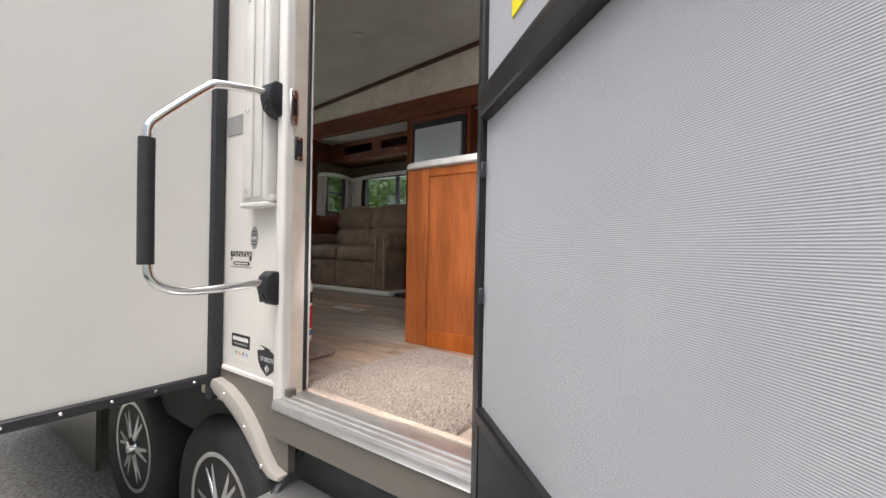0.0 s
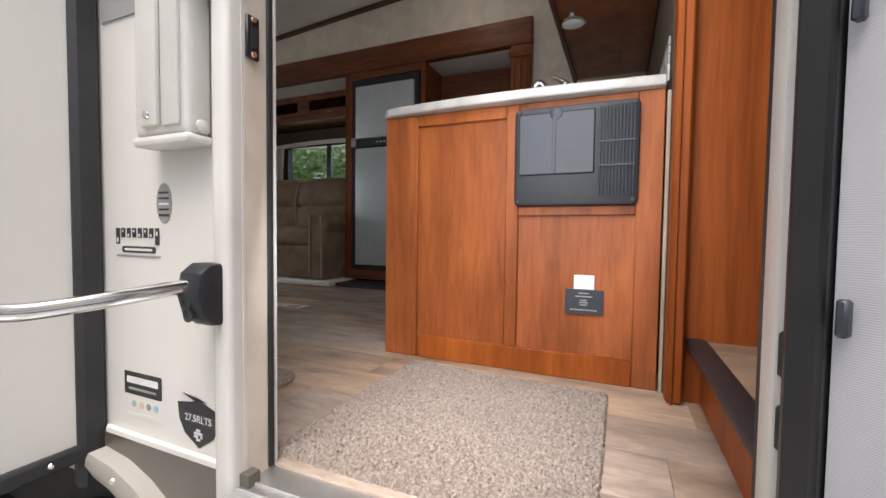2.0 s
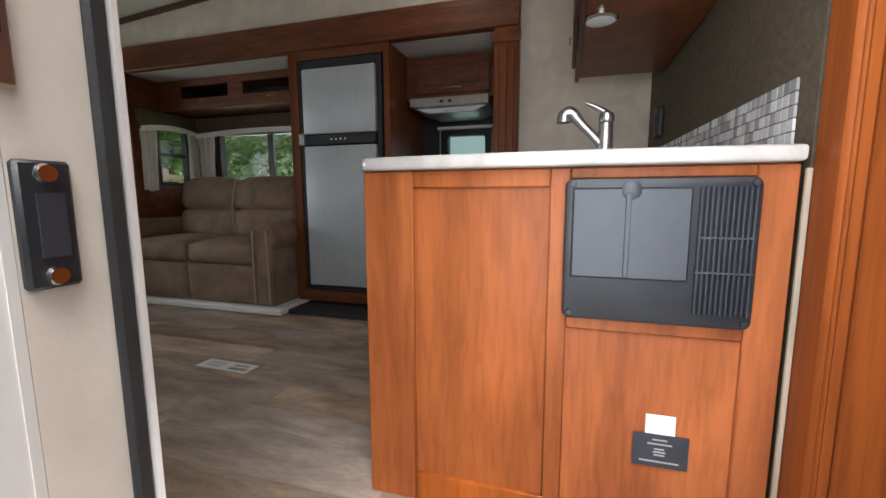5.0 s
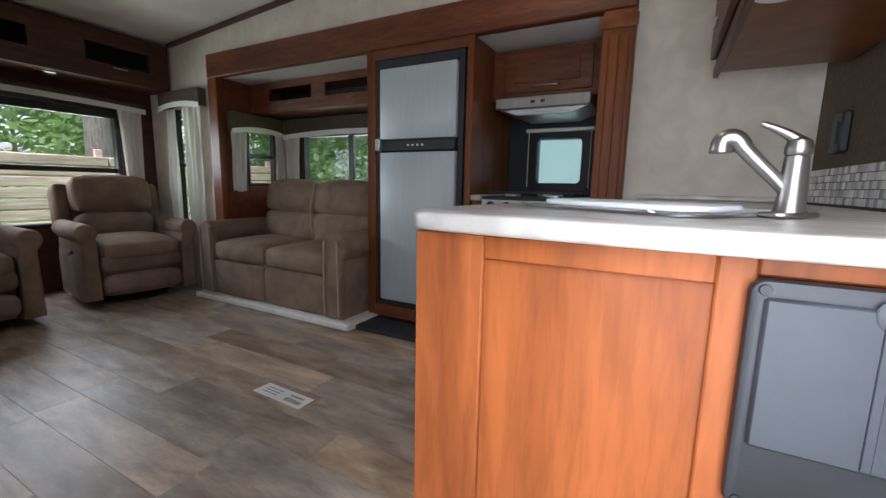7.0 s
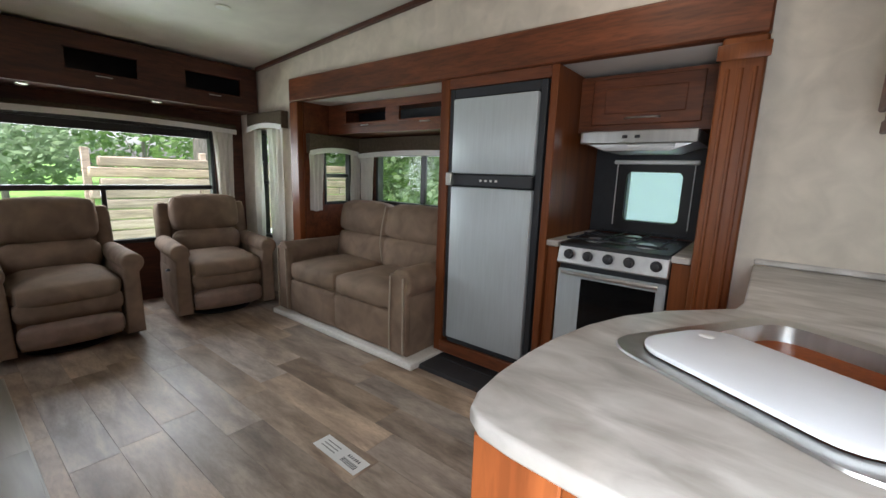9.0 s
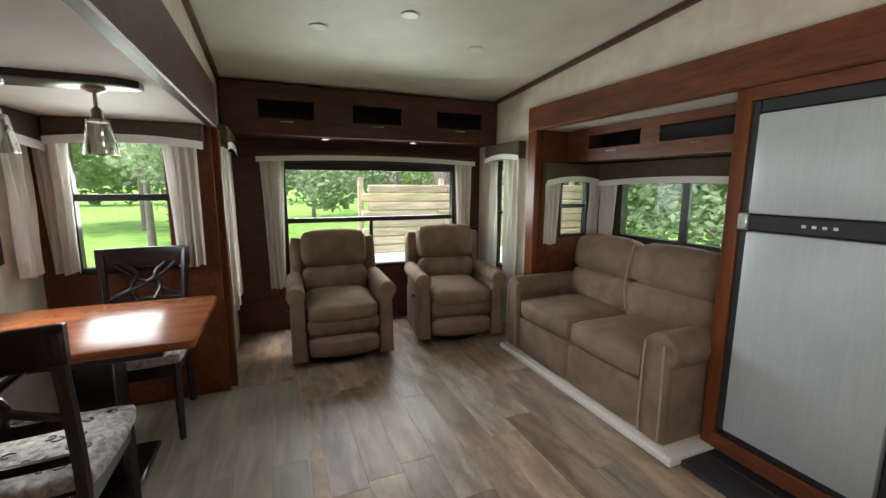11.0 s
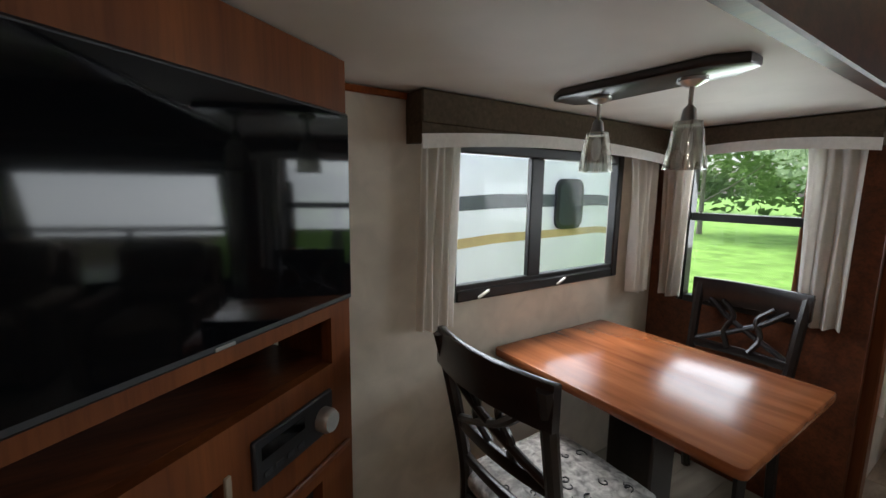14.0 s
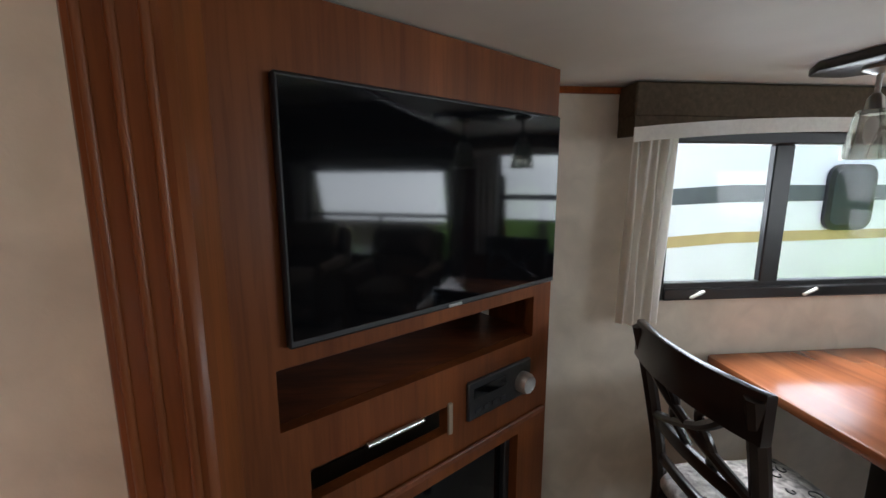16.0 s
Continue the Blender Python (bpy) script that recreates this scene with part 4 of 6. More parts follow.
part("glass", on_panel(box(0.225, L - 0.155, -0.055, -0.045, 0.175, 0.655)), TV_BLACK, fp)
for s, e, lo, hi in ((0.2, 0.224, 0.15, 0.68), (L - 0.154, L - 0.13, 0.15, 0.68), (0.224, L - 0.154, 0.15, 0.174), (0.224, L - 0.154, 0.656, 0.68)):
    part("frame", on_panel(box(s, e, -0.06, -0.028, lo, hi, 0.003)), BLACK, fp)
tv = thing("television", "flat black television showing window reflections", "television", (-2.0, 0.95, 1.17))
part("body", on_panel(box(0.098, 0.864, 0.002, 0.02, 1.128, 1.588, 0.005)), BLACK, tv)
part("screen", on_panel(box(0.106, 0.856, 0.0202, 0.0215, 1.143, 1.58)), TV_BLACK, tv)
part("badge", on_panel(box(0.46, 0.5, 0.0205, 0.0225, 1.132, 1.138)), STEEL, tv)
ra = thing("radio", "black flush-mounted stereo with a round silver knob", "radio", (-2.2, 0.78, 0.8))
part("faceplate", on_panel(box(0.537, 0.787, -0.005, 0.01, 0.806, 0.912, 0.004)), BLACK, ra)
part("knob", on_panel(lathe([(0.03, 0), (0.03, -0.02), (0.025, -0.03)], (0.745, 0.01, 0.852), 24, "Y")), ALU, ra, "round silver knob")
part("display", on_panel(box(0.555, 0.68, 0.0102, 0.0115, 0.865, 0.893)), TV_BLACK, ra)
for k in range(4):
    part("button", on_panel(box(0.558 + 0.032 * k, 0.58 + 0.032 * k, 0.0102, 0.013, 0.825, 0.838, 0.001)), PANEL_GREY, ra)
setting("slide_crown", box(-4.2, -1.6, 0.391, 0.405, 1.695, 1.716, 0.003), CHERRY, "thin cherry wood crown strip", "trim")

# ---- kitchen slide ----
fr = thing("refrigerator", "two-door grey refrigerator in a black frame", "refrigerator", (-2.24, 3.9, 0.05))
part("body", box(-2.56, -1.92, 3.66, 4.28, 0.14, 1.74), BLACK, fr)
for s, e, lo, hi in ((-2.56, -2.522, 0.15, 1.745), (-1.958, -1.92, 0.15, 1.745), (-2.522, -1.958, 1.69, 1.745), (-2.522, -1.958, 0.13, 0.162)):
    part("frame", box(s, e, 3.63, 3.66, lo, hi, 0.004), BLACK, fr)
part("freezer_door", box(-2.518, -1.962, 3.61, 3.655, 1.245, 1.685, 0.01, 2), STEEL_FRIDGE, fr)
part("fridge_door", box(-2.518, -1.962, 3.61, 3.655, 0.168, 1.165, 0.01, 2), STEEL_FRIDGE, fr)
part("control_band", box(-2.52, -1.96, 3.605, 3.655, 1.17, 1.24, 0.006), BLACK, fr)
part("handle_catch", box(-2.545, -2.5, 3.585, 3.612, 1.17, 1.25, 0.006), STEEL, fr, "bright handle catch")
for k in range(4):
    part("button", box(-2.3 + 0.035 * k, -2.285 + 0.035 * k, 3.602, 3.606, 1.2, 1.212, 0.001), WHITE_PLASTIC, fr)
fc = thing("refrigerator_surround", "cherry wood surround of the refrigerator", "cabinet", (-2.24, 3.9, 0.05))
part("side", box(-2.63, -2.562, 3.622, 4.3, 0.04, 1.808, 0.004), CHERRY_DIMMED, fc)
part("side", box(-1.903, -1.86, 3.622, 4.3, 0.04, 1.808, 0.004), CHERRY_DIMMED, fc)
part("top_panel", box(-2.576, -1.904, 3.625, 3.66, 1.747, 1.808, 0.003), CHERRY_FLAT, fc)
part("base_panel", box(-2.576, -1.904, 3.618, 3.66, 0.045, 0.128, 0.004), CHERRY_FLAT, fc)
setting("baseboard", box(-2.555, -1.1, 3.56, 3.6, 0.0, 0.035, 0.006), BLACK, "black rubber strip at the slide-out's foot", "trim")

st = thing("stove", "steel gas range with black knobs and oven", "stove", (-1.5, 3.95, 0.05))
part("body", box(-1.79, -1.26, 3.67, 4.28, 0.3, 0.86, 0.006), BLACK, st)
part("oven_door", box(-1.79, -1.26, 3.645, 3.669, 0.32, 0.76, 0.008), STEEL_FRIDGE, st)
part("oven_window", box(-1.66, -1.3, 3.641, 3.646, 0.42, 0.72, 0.003), TV_BLACK, st)
part("oven_handle", rod(bmesh.new(), (-1.76, 3.62, 0.745), (-1.29, 3.62, 0.745), 0.01), STEEL, st)
part("control_panel", turned(box(-1.795, -1.255, -0.012, 0.012, 0, 0.1, 0.006), Matrix.Translation((0, 3.64, 0.79)) @ Matrix.Rotation(radians(-14), 4, "X")), ALU, st)
for x in (-1.73, -1.63, -1.53, -1.43, -1.31):
    kn = part("knob", lathe([(0.026, 0), (0.026, 0.006), (0.02, 0.01), (0.018, 0.028), (0.015, 0.03)], (x, 3.632, 0.845), 20, "Y"), BLACK, st)
part("cooktop", box(-1.795, -1.255, 3.65, 4.27, 0.865, 0.9, 0.008), BLACK, st)
for x, y in ((-1.66, 3.82), (-1.4, 3.82), (-1.53, 4.1)):
    part("burner", lathe([(0.05, 0), (0.05, 0.012), (0.03, 0.02)], (x, y, 0.9), 20), ALU, st)
for x in (-1.74, -1.6, -1.46, -1.32):
    part("grate_bar", rod(bmesh.new(), (x, 3.68, 0.925), (x, 4.22, 0.925), 0.006, n=6), BLACK, st)
for y in (3.69, 3.95, 4.21):
    part("grate_bar", rod(bmesh.new(), (-1.77, y, 0.925), (-1.28, y, 0.925), 0.006, n=6), BLACK, st)
ck = thing("stove_cabinet", "cherry wood base cabinet around the range", "cabinet", (-1.5, 3.95, 0.05))
part("side", box(-1.858, -1.8, 3.65, 4.3, 0.04, 0.87, 0.003), CHERRY_DIMMED, ck)
part("side", box(-1.25, -1.175, 3.65, 4.3, 0.04, 0.87, 0.003), CHERRY_DIMMED, ck)
part("lower_door", box(-1.799, -1.251, 3.645, 3.665, 0.06, 0.295, 0.005), CHERRY, ck)
for s, e in ((-1.87, -1.797), (-1.253, -1.175)):
    part("worktop", box(s, e, 3.63, 4.3, 0.872, 0.905, 0.006), COUNTER, ck)
hd = thing("range_hood", "slim steel range hood with a dark filter", "hood", (-1.52, 4.05, 1.42))
part("front", box(-1.8, -1.24, 3.83, 3.86, 1.425, 1.49, 0.004), STEEL, hd)
part("canopy", prism([(3.861, 1.43), (4.3, 1.43), (4.3, 1.49), (3.861, 1.49)], -1.8, -1.24, 0, Matrix(((0, 0, 1, 0), (1, 0, 0, 0), (0, 1, 0, 0), (0, 0, 0, 1)))), STEEL, hd)
part("filter_pan", prism([(-1.79, 1.429), (-1.25, 1.429), (-1.36, 1.388), (-1.68, 1.388)], 3.875, 4.22, 0.006, Matrix(((1, 0, 0, 0), (0, 0, 1, 0), (0, 1, 0, 0), (0, 0, 0, 1)))), ALU, hd)
part("lens", box(-1.56, -1.34, 3.866, 3.9, 1.405, 1.424, 0.004), WHITE_PLASTIC, hd)
for x in (-1.58, -1.52):
    part("switch", box(x, x + 0.025, 3.826, 3.831, 1.45, 1.466, 0.002), BLACK, hd)
hc = thing("hood_cabinet", "cherry wood cabinet with a raised-panel door over the hood", "cabinet", (-1.52, 4.1, 1.495))
part("body", box(-1.855, -1.175, 3.93, 4.3, 1.493, 1.79), CHERRY_FLAT, hc)
dr = part("door", box(-1.78, -1.25, 3.912, 3.929, 1.53, 1.77, 0.004), CHERRY_FLAT, hc)
part("raised_panel", box(-1.71, -1.32, 3.905, 3.913, 1.585, 1.715, 0.006), CHERRY_FLAT, dr)
part("handle", tube([(-1.6, 3.91, 1.56), (-1.58, 3.885, 1.56), (-1.45, 3.885, 1.56), (-1.43, 3.91, 1.56)], 0.005, 8, 2), STEEL, dr)
setting("stove_backsplash", holed("y", 4.295, 4.308, -1.855, -1.105, 0.906, 1.43, [(-1.69, -1.31, 0.95, 1.33)]), BLACK, "glossy black panel behind the range", "wall")
wf = thing("stove_window_frame", "black rounded inner frame of the stove window", "window frame", (-1.5, 4.285, 0.93))
hole, rimp = rounded(-1.655, -1.345, 0.985, 1.295, 0.045, 6), rounded(-1.71, -1.29, 0.935, 1.345, 0.02, 6)
bm = bmesh.new()
loops = [[bm.verts.new((x, y, z)) for x, z in lp] for lp, y in ((rimp, 4.293), (rimp, 4.278), (hole, 4.278), (hole, 4.294))]
for p, q in zip(loops, loops[1:]):
    for k in range(len(p)):
        bm.faces.new((p[k], p[(k + 1) % len(p)], q[(k + 1) % len(p)], q[k]))
bmesh.ops.recalc_face_normals(bm, faces=bm.faces)
part("ring", bm, FRAME_BLACK, wf)
bl = thing("blind", "white folded blind over the stove window", "blind", (-1.5, 4.27, 1.34))
part("headrail", box(-1.73, -1.27, 4.255, 4.285, 1.335, 1.36, 0.005), WHITE_PLASTIC, bl)
for x in (-1.71, -1.29):
    part("cord", rod(bmesh.new(), (x, 4.27, 0.96), (x, 4.27, 1.335), 0.003, n=6), WHITE_PLASTIC, bl)

# Frosted pane added outside the opening to give the window its pale glow.
part("folded_cloth", box(-1.66, -1.34, 4.375, 4.379, 0.96, 1.32), FROST, bl, "pale frosted pane outside the stove window")

# ---- peninsula with the sink ----
pn = thing("peninsula", "cherry wood kitchen peninsula with framed panels", "cabinet", (-0.77, 2.5, 0))
body = [(-1.215, 2.01), (-0.302, 2.01), (-0.302, 3.66), (-0.93, 3.66), (-0.93, 2.88), (-1.08, 2.68), (-1.18, 2.5), (-1.215, 2.32)]
part("carcase", prism(body, 0, 0.876), CHERRY, pn)
for s, e, lo, hi in ((-1.222, -1.09, 0, 0.876), (-0.763, -0.72, 0.08, 0.876), (-0.371, -0.302, 0, 0.876), (-1.09, -0.763, 0.835, 0.876), (-1.09, -0.371, 0, 0.08), (-0.72, -0.371, 0.515, 0.545), (-0.72, -0.371, 0.852, 0.876)):
    part("frame_rail", box(s, e, 1.99, 2.009, lo, hi, 0.003), CHERRY_PIECE, pn)
part("inset_panel", box(-1.1, -0.76, 2.002, 2.0095, 0.075, 0.84), CHERRY_PIECE, pn)
part("inset_panel", box(-0.73, -0.365, 2.002, 2.0095, 0.075, 0.52), CHERRY_PIECE, pn)

TURN = Matrix.Rotation(radians(-31), 4, "Z")
SINK = Matrix.Translation((-0.835, 2.484, 0)) @ TURN


def worktop():
    outer = [(-0.3045, 1.968)] + [(-0.3045 - 0.85 * k / 10, 1.968 - 0.022 * math.sin(math.pi * k / 10)) for k in range(1, 11)]
    outer += [(-1.205, 1.978), (-1.235, 2.0), (-1.25, 2.04), (-1.258, 2.12), (-1.258, 2.22), (-1.25, 2.32), (-1.225, 2.45), (-1.18, 2.58), (-1.11, 2.7), (-1.03, 2.79), (-0.97, 2.86), (-0.955, 2.95), (-0.955, 3.665), (-0.3045, 3.665)]
    inner = [SINK @ Vector((x, y, 0)) for x, y in rounded(-0.19, 0.19, -0.23, 0.23, 0.06)]
    bm = bmesh.new()
    es = []
    for loop in (outer, [(v.x, v.y) for v in inner]):
        vs = [bm.verts.new((x, y, 0.91)) for x, y in loop]
        es += [bm.edges.new((vs[i], vs[(i + 1) % len(vs)])) for i in range(len(vs))]
    bmesh.ops.triangle_fill(bm, use_beauty=True, edges=es)
    r = bmesh.ops.extrude_face_region(bm, geom=list(bm.faces))
    for v in r["geom"]:
        if isinstance(v, bmesh.types.BMVert):
            v.co.z = 0.878
    bmesh.ops.recalc_face_normals(bm, faces=bm.faces)
    rim = [e for e in bm.edges if len(e.link_faces) == 2 and e.calc_face_angle(0) > 1.2 and abs(e.verts[0].co.z - e.verts[1].co.z) < 1e-5]
    bmesh.ops.bevel(bm, geom=rim, offset=0.008, segments=3, profile=0.5, affect="EDGES")
    return bm


wt = thing("worktop", "pale marbled laminate worktop with a curved end", "worktop", (-0.8, 2.6, 0.87))
part("slab", worktop(), COUNTER, wt)
part("upstand", box(-0.955, -0.3045, 3.655, 3.678, 0.911, 0.935, 0.006), COUNTER, wt)
sk = thing("sink", "stainless steel sink sunk in the worktop", "sink", (-0.835, 2.484, 0.75))
bm = bmesh.new()
rings = []
for w, h, z, r in ((0.23, 0.27, 0.9115, 0.075), (0.228, 0.268, 0.916, 0.075), (0.19, 0.23, 0.914, 0.06), (0.185, 0.225, 0.8, 0.06), (0.16, 0.2, 0.76, 0.05), (0.02, 0.03, 0.755, 0.012)):
    rings.append([bm.verts.new(SINK @ Vector((x, y, z))) for x, y in rounded(-w, w, -h, h, r)])
for a, b in zip(rings, rings[1:]):
    for k in range(len(a)):
        bm.faces.new((a[k], a[(k + 1) % len(a)], b[(k + 1) % len(a)], b[k]))
bm.faces.new(rings[-1])
part("basin", bm, STEEL, sk)
cb = thing("cutting_board", "white plastic cutting board lying over the sink", "cutting board", (-0.9, 2.36, 0.92))
part("board", turned(prism(rounded(-0.19, 0.197, -0.235, 0.0, 0.07), 0.917, 0.929, 0.005), SINK), BOARD, cb)
part("finger_hole", turned(lathe([(0.014, 0.9292), (0.012, 0.93)], (-0.15, -0.07, 0), 20), SINK), WHITE_PLASTIC, cb)
fa = thing("faucet", "brushed steel pull-out faucet with a lever", "faucet", (-0.625, 2.34, 0.91))
part("base_plate", turned(prism(rounded(-0.03, 0.03, -0.075, 0.075, 0.028), 0.911, 0.92, 0.004), Matrix.Translation((-0.625, 2.34, 0)) @ TURN), NICKEL, fa)
part("body", lathe([(0.027, 0.0), (0.0235, 0.01), (0.0215, 0.03), (0.019, 0.092), (0.0185, 0.102), (0.012, 0.104)], (-0.625, 2.34, 0.919), 28), NICKEL, fa)
part("spout", tube([(-0.632, 2.34, 0.955), (-0.65, 2.341, 0.978), (-0.688, 2.343, 1.018), (-0.712, 2.345, 1.046)], lambda u: 0.0115 + 0.0035 * u, 18, 2), NICKEL, fa)
part("spray_head", tube([(-0.706, 2.344, 1.04), (-0.722, 2.345, 1.06), (-0.742, 2.346, 1.054), (-0.742, 2.346, 1.03)], lambda u: 0.016 + 0.005 * u, 18, 2), NICKEL, fa)
part("cap", lathe([(0.0185, 0.0), (0.021, 0.004), (0.0215, 0.014), (0.018, 0.026), (0.008, 0.033)], (-0.624, 2.34, 1.023), 26), NICKEL, fa)
part("lever", tube([(-0.617, 2.34, 1.042), (-0.637, 2.341, 1.058), (-0.658, 2.343, 1.071), (-0.684, 2.345, 1.083)], lambda u: 0.013 - 0.009 * u, 12, 2), NICKEL, fa)

vt = thing("vent_panel", "black plastic power converter with a slotted grille", "vent panel", (-0.55, 1.97, 0.545))
part("faceplate", prism(rounded(-0.73, -0.366, 0.545, 0.852, 0.018), -0.022, 0.0, 0.008, Matrix(((1, 0, 0, 0), (0, 0, 1, 1.99), (0, 1, 0, 0), (0, 0, 0, 1)))), BLACK, vt)
part("cover_door", box(-0.715, -0.487, 1.96, 1.969, 0.64, 0.832, 0.004), PANEL_GREY, vt)
part("cover_rib", box(-0.61, -0.6, 1.9575, 1.961, 0.645, 0.82, 0.001), PANEL_GREY, vt)
part("finger_lip", lathe([(0.02, 0), (0.017, 0.002)], (-0.6, 1.9605, 0.826), 20, "Y"), PANEL_GREY, vt)
for k in range(11):
    x = -0.475 + 0.0092 * k
    part("slat", box(x, x + 0.0045, 1.958, 1.969, 0.575, 0.832, 0.0015), PANEL_GREY, vt)
for z in (0.66, 0.73):
    part("slat_tie", box(-0.477, -0.377, 1.957, 1.966, z, z + 0.004), PANEL_GREY, vt)
for x, z in ((-0.715, 0.56), (-0.381, 0.56), (-0.715, 0.84), (-0.381, 0.84)):
    part("screw", lathe([(0.007, 0), (0.006, 0.003)], (x, 1.9675, z), 12, "Y"), BLACK, vt)
cd = thing("info_card", "small black information card with a white tag", "card", (-0.51, 1.995, 0.21))
part("card", box(-0.565, -0.452, 1.992, 1.9945, 0.209, 0.286), PANEL_GREY, cd)
part("tag", box(-0.54, -0.48, 1.996, 1.998, 0.27, 0.33), WHITE_PLASTIC, cd, "white paper tag")
for k, (w, z) in enumerate(((0.03, 0.272), (0.05, 0.262), (0.02, 0.25), (0.025, 0.243), (0.022, 0.236), (0.08, 0.22))):
    part("print_line", box(-0.51 - w / 2, -0.51 + w / 2, 1.9912, 1.9918, z, z + 0.0035), GREY_DECAL, cd)

uc = thing("overhead_cabinet", "brown overhead cabinet above the sink", "cabinet", (-0.5, 2.75, 1.42))
part("body", box(-0.7, -0.29, 2.05, 3.38, 1.42, 2.05, 0.004), CHERRY_DIMMED, uc)
part("light_rail", box(-0.705, -0.685, 2.05, 3.385, 1.4, 1.44, 0.004), CHERRY_SHADE_DARK, uc)
for y in (2.1, 2.75):
    d = part("door", box(-0.722, -0.702, y, y + 0.6, 1.46, 2.02, 0.005), CHERRY_SHADE_DARK, uc)
    part("handle", rod(bmesh.new(), (-0.735, y + 0.25, 1.5), (-0.735, y + 0.35, 1.5), 0.005), STEEL, d)
ol = thing("wall_outlet", "black wall outlet on the partition", "outlet", (-0.32, 3.36, 1.13))
part("box", box(-0.315, -0.2875, 3.3, 3.4, 1.1, 1.24, 0.006), BLACK, ol)
part("socket", box(-0.319, -0.314, 3.33, 3.37, 1.13, 1.21, 0.004), PANEL_GREY, ol)

vl = thing("floor_register", "white floor label with a small barcode", "label", (-2.26, 2.55, 0.002))
LB = Matrix.Translation((-2.27, 2.555, 0.0035)) @ Matrix.Rotation(radians(-2), 4, "Z")
part("sheet", turned(box(-0.15, 0.15, -0.045, 0.045, 0, 0.0015), LB), WHITE_PLASTIC, vl)
for k in range(11):
    part("barcode_bar", turned(box(0.03 + 0.009 * k, 0.0345 + 0.009 * k, -0.028, -0.002, 0.0016, 0.002), LB), INK, vl)
for k in range(6):
    part("barcode_bar", turned(box(0.035 + 0.014 * k, 0.042 + 0.014 * k, 0.01, 0.025, 0.0016, 0.002), LB), INK, vl)
for k in range(3):
    part("print_line", turned(box(-0.12, -0.02, -0.02 + 0.018 * k, -0.014 + 0.018 * k, 0.0016, 0.002), LB), GREY_DECAL, vl)

# ---- entry ----
dm = thing("door_mat", "oatmeal shag door mat on the plank floor", "mat", (-0.75, 1.6, 0.002))
bm = bmesh.new()
nx, ny = 150, 150
rnd = np.random.RandomState(3)
g = {}
for i in range(nx + 1):
    for j in range(ny + 1):
        u, v = i / nx, j / ny
        x, y = -1.06 + 0.63 * u, 1.27 + (0.64 - 0.03 * u) * v
        edge = min(u, v, 1 - u, 1 - v)
        z = 0.002 + (0.006 if edge > 0.004 else 0.0) + 0.009 * rnd.rand() * (edge > 0)
        g[i, j] = bm.verts.new((x + (rnd.rand() - 0.5) * 0.005, y + (rnd.rand() - 0.5) * 0.005, z))
for i in range(nx):
    for j in range(ny):
        bm.faces.new((g[i, j], g[i + 1, j], g[i + 1, j + 1], g[i, j + 1]))
part("shag_surface", bm, MAT_PILE, dm, smooth=False)
m2 = thing("small_rug", "oatmeal shag rug by the entry wall", "rug", (-1.65, 1.48, 0.002))
part("shag_surface", prism(rounded(-2.0, -1.3, 1.3, 1.65, 0.08), 0.002, 0.016, 0.005), MAT_PILE, m2)

dr = thing("door_1", "entry doorway with a cream moulded frame", "door", (-0.65, 1.2, 0), kind="structure")
part("jamb", box(-1.07, -1.026, 1.155, 1.26, -0.04, 1.9, 0.012, 3), TRIM_CREAM, dr)
part("jamb", box(-0.248, -0.19, 1.155, 1.26, -0.04, 1.9, 0.012, 3), TRIM_CREAM, dr)
part("head", box(-1.07, -0.19, 1.155, 1.26, 1.851, 1.91, 0.012, 3), TRIM_CREAM, dr)
part("weather_seal", box(-1.0255, -1.018, 1.236, 1.25, 0.0, 1.85, 0.003), RUBBER, dr)
part("jamb_reveal", box(-0.268, -0.249, 1.157, 1.2, -0.002, 1.85, 0.005, 2), TRIM_CREAM, dr)
part("weather_seal", box(-0.262, -0.249, 1.201, 1.235, 0.0, 1.85, 0.004), RUBBER, dr)
part("inner_bead", box(-0.2555, -0.2495, 1.237, 1.256, 0.004, 1.85, 0.002), TRIM_CREAM, dr)
part("inner_bead", box(-1.0255, -1.021, 1.252, 1.26, 0.0, 1.85, 0.002), TRIM_CREAM, dr)
part("threshold", box(-1.025, -0.25, 1.125, 1.252, -0.03, -0.002, 0.005, 2), ALU, dr)
for y in (1.14, 1.165, 1.19):
    part("threshold_rib", rod(bmesh.new(), (-1.023, y, -0.002), (-0.252, y, -0.002), 0.004, n=8), ALU, dr)
part("wood_sill", box(-1.023, -0.252, 1.253, 1.275, -0.01, 0.003, 0.003), PLANK, dr)
part("apron", box(-1.07, -0.17, 1.135, 1.183, -0.12, -0.032, 0.004), TAUPE, dr)
for y, z, h, m in ((1.185, 0.93, 0.11, STEEL), (1.205, 0.8, 0.075, BLACK)):
    sp = part("strike_plate", box(-1.026, -1.019, y - 0.014, y + 0.014, z - h / 2, z + h / 2, 0.002), m, dr)
    part("strike_slot", box(-1.0195, -1.0175, y - 0.006, y + 0.008, z - h * 0.25, z + h * 0.25), BLACK if m == STEEL else PANEL_GREY, sp)
    for s in (-1, 1):
        part("screw", lathe([(0.006, 0), (0.005, 0.003)], (-1.019, y, z + s * h * 0.4), 10, "X"), CHROME, sp)

DOOR = Matrix.Translation((-0.272, 1.105, 0)) @ Matrix.Rotation(math.atan2(-0.687, 0.727), 4, "Z")
sd = thing("screen_door", "open black-framed screen door with grey cloth", "door", (-0.05, 0.95, -0.02))
W = 0.86


def leaf(name, bm, mat, label=""):
    return part(name, turned(bm, DOOR), mat, sd, label)


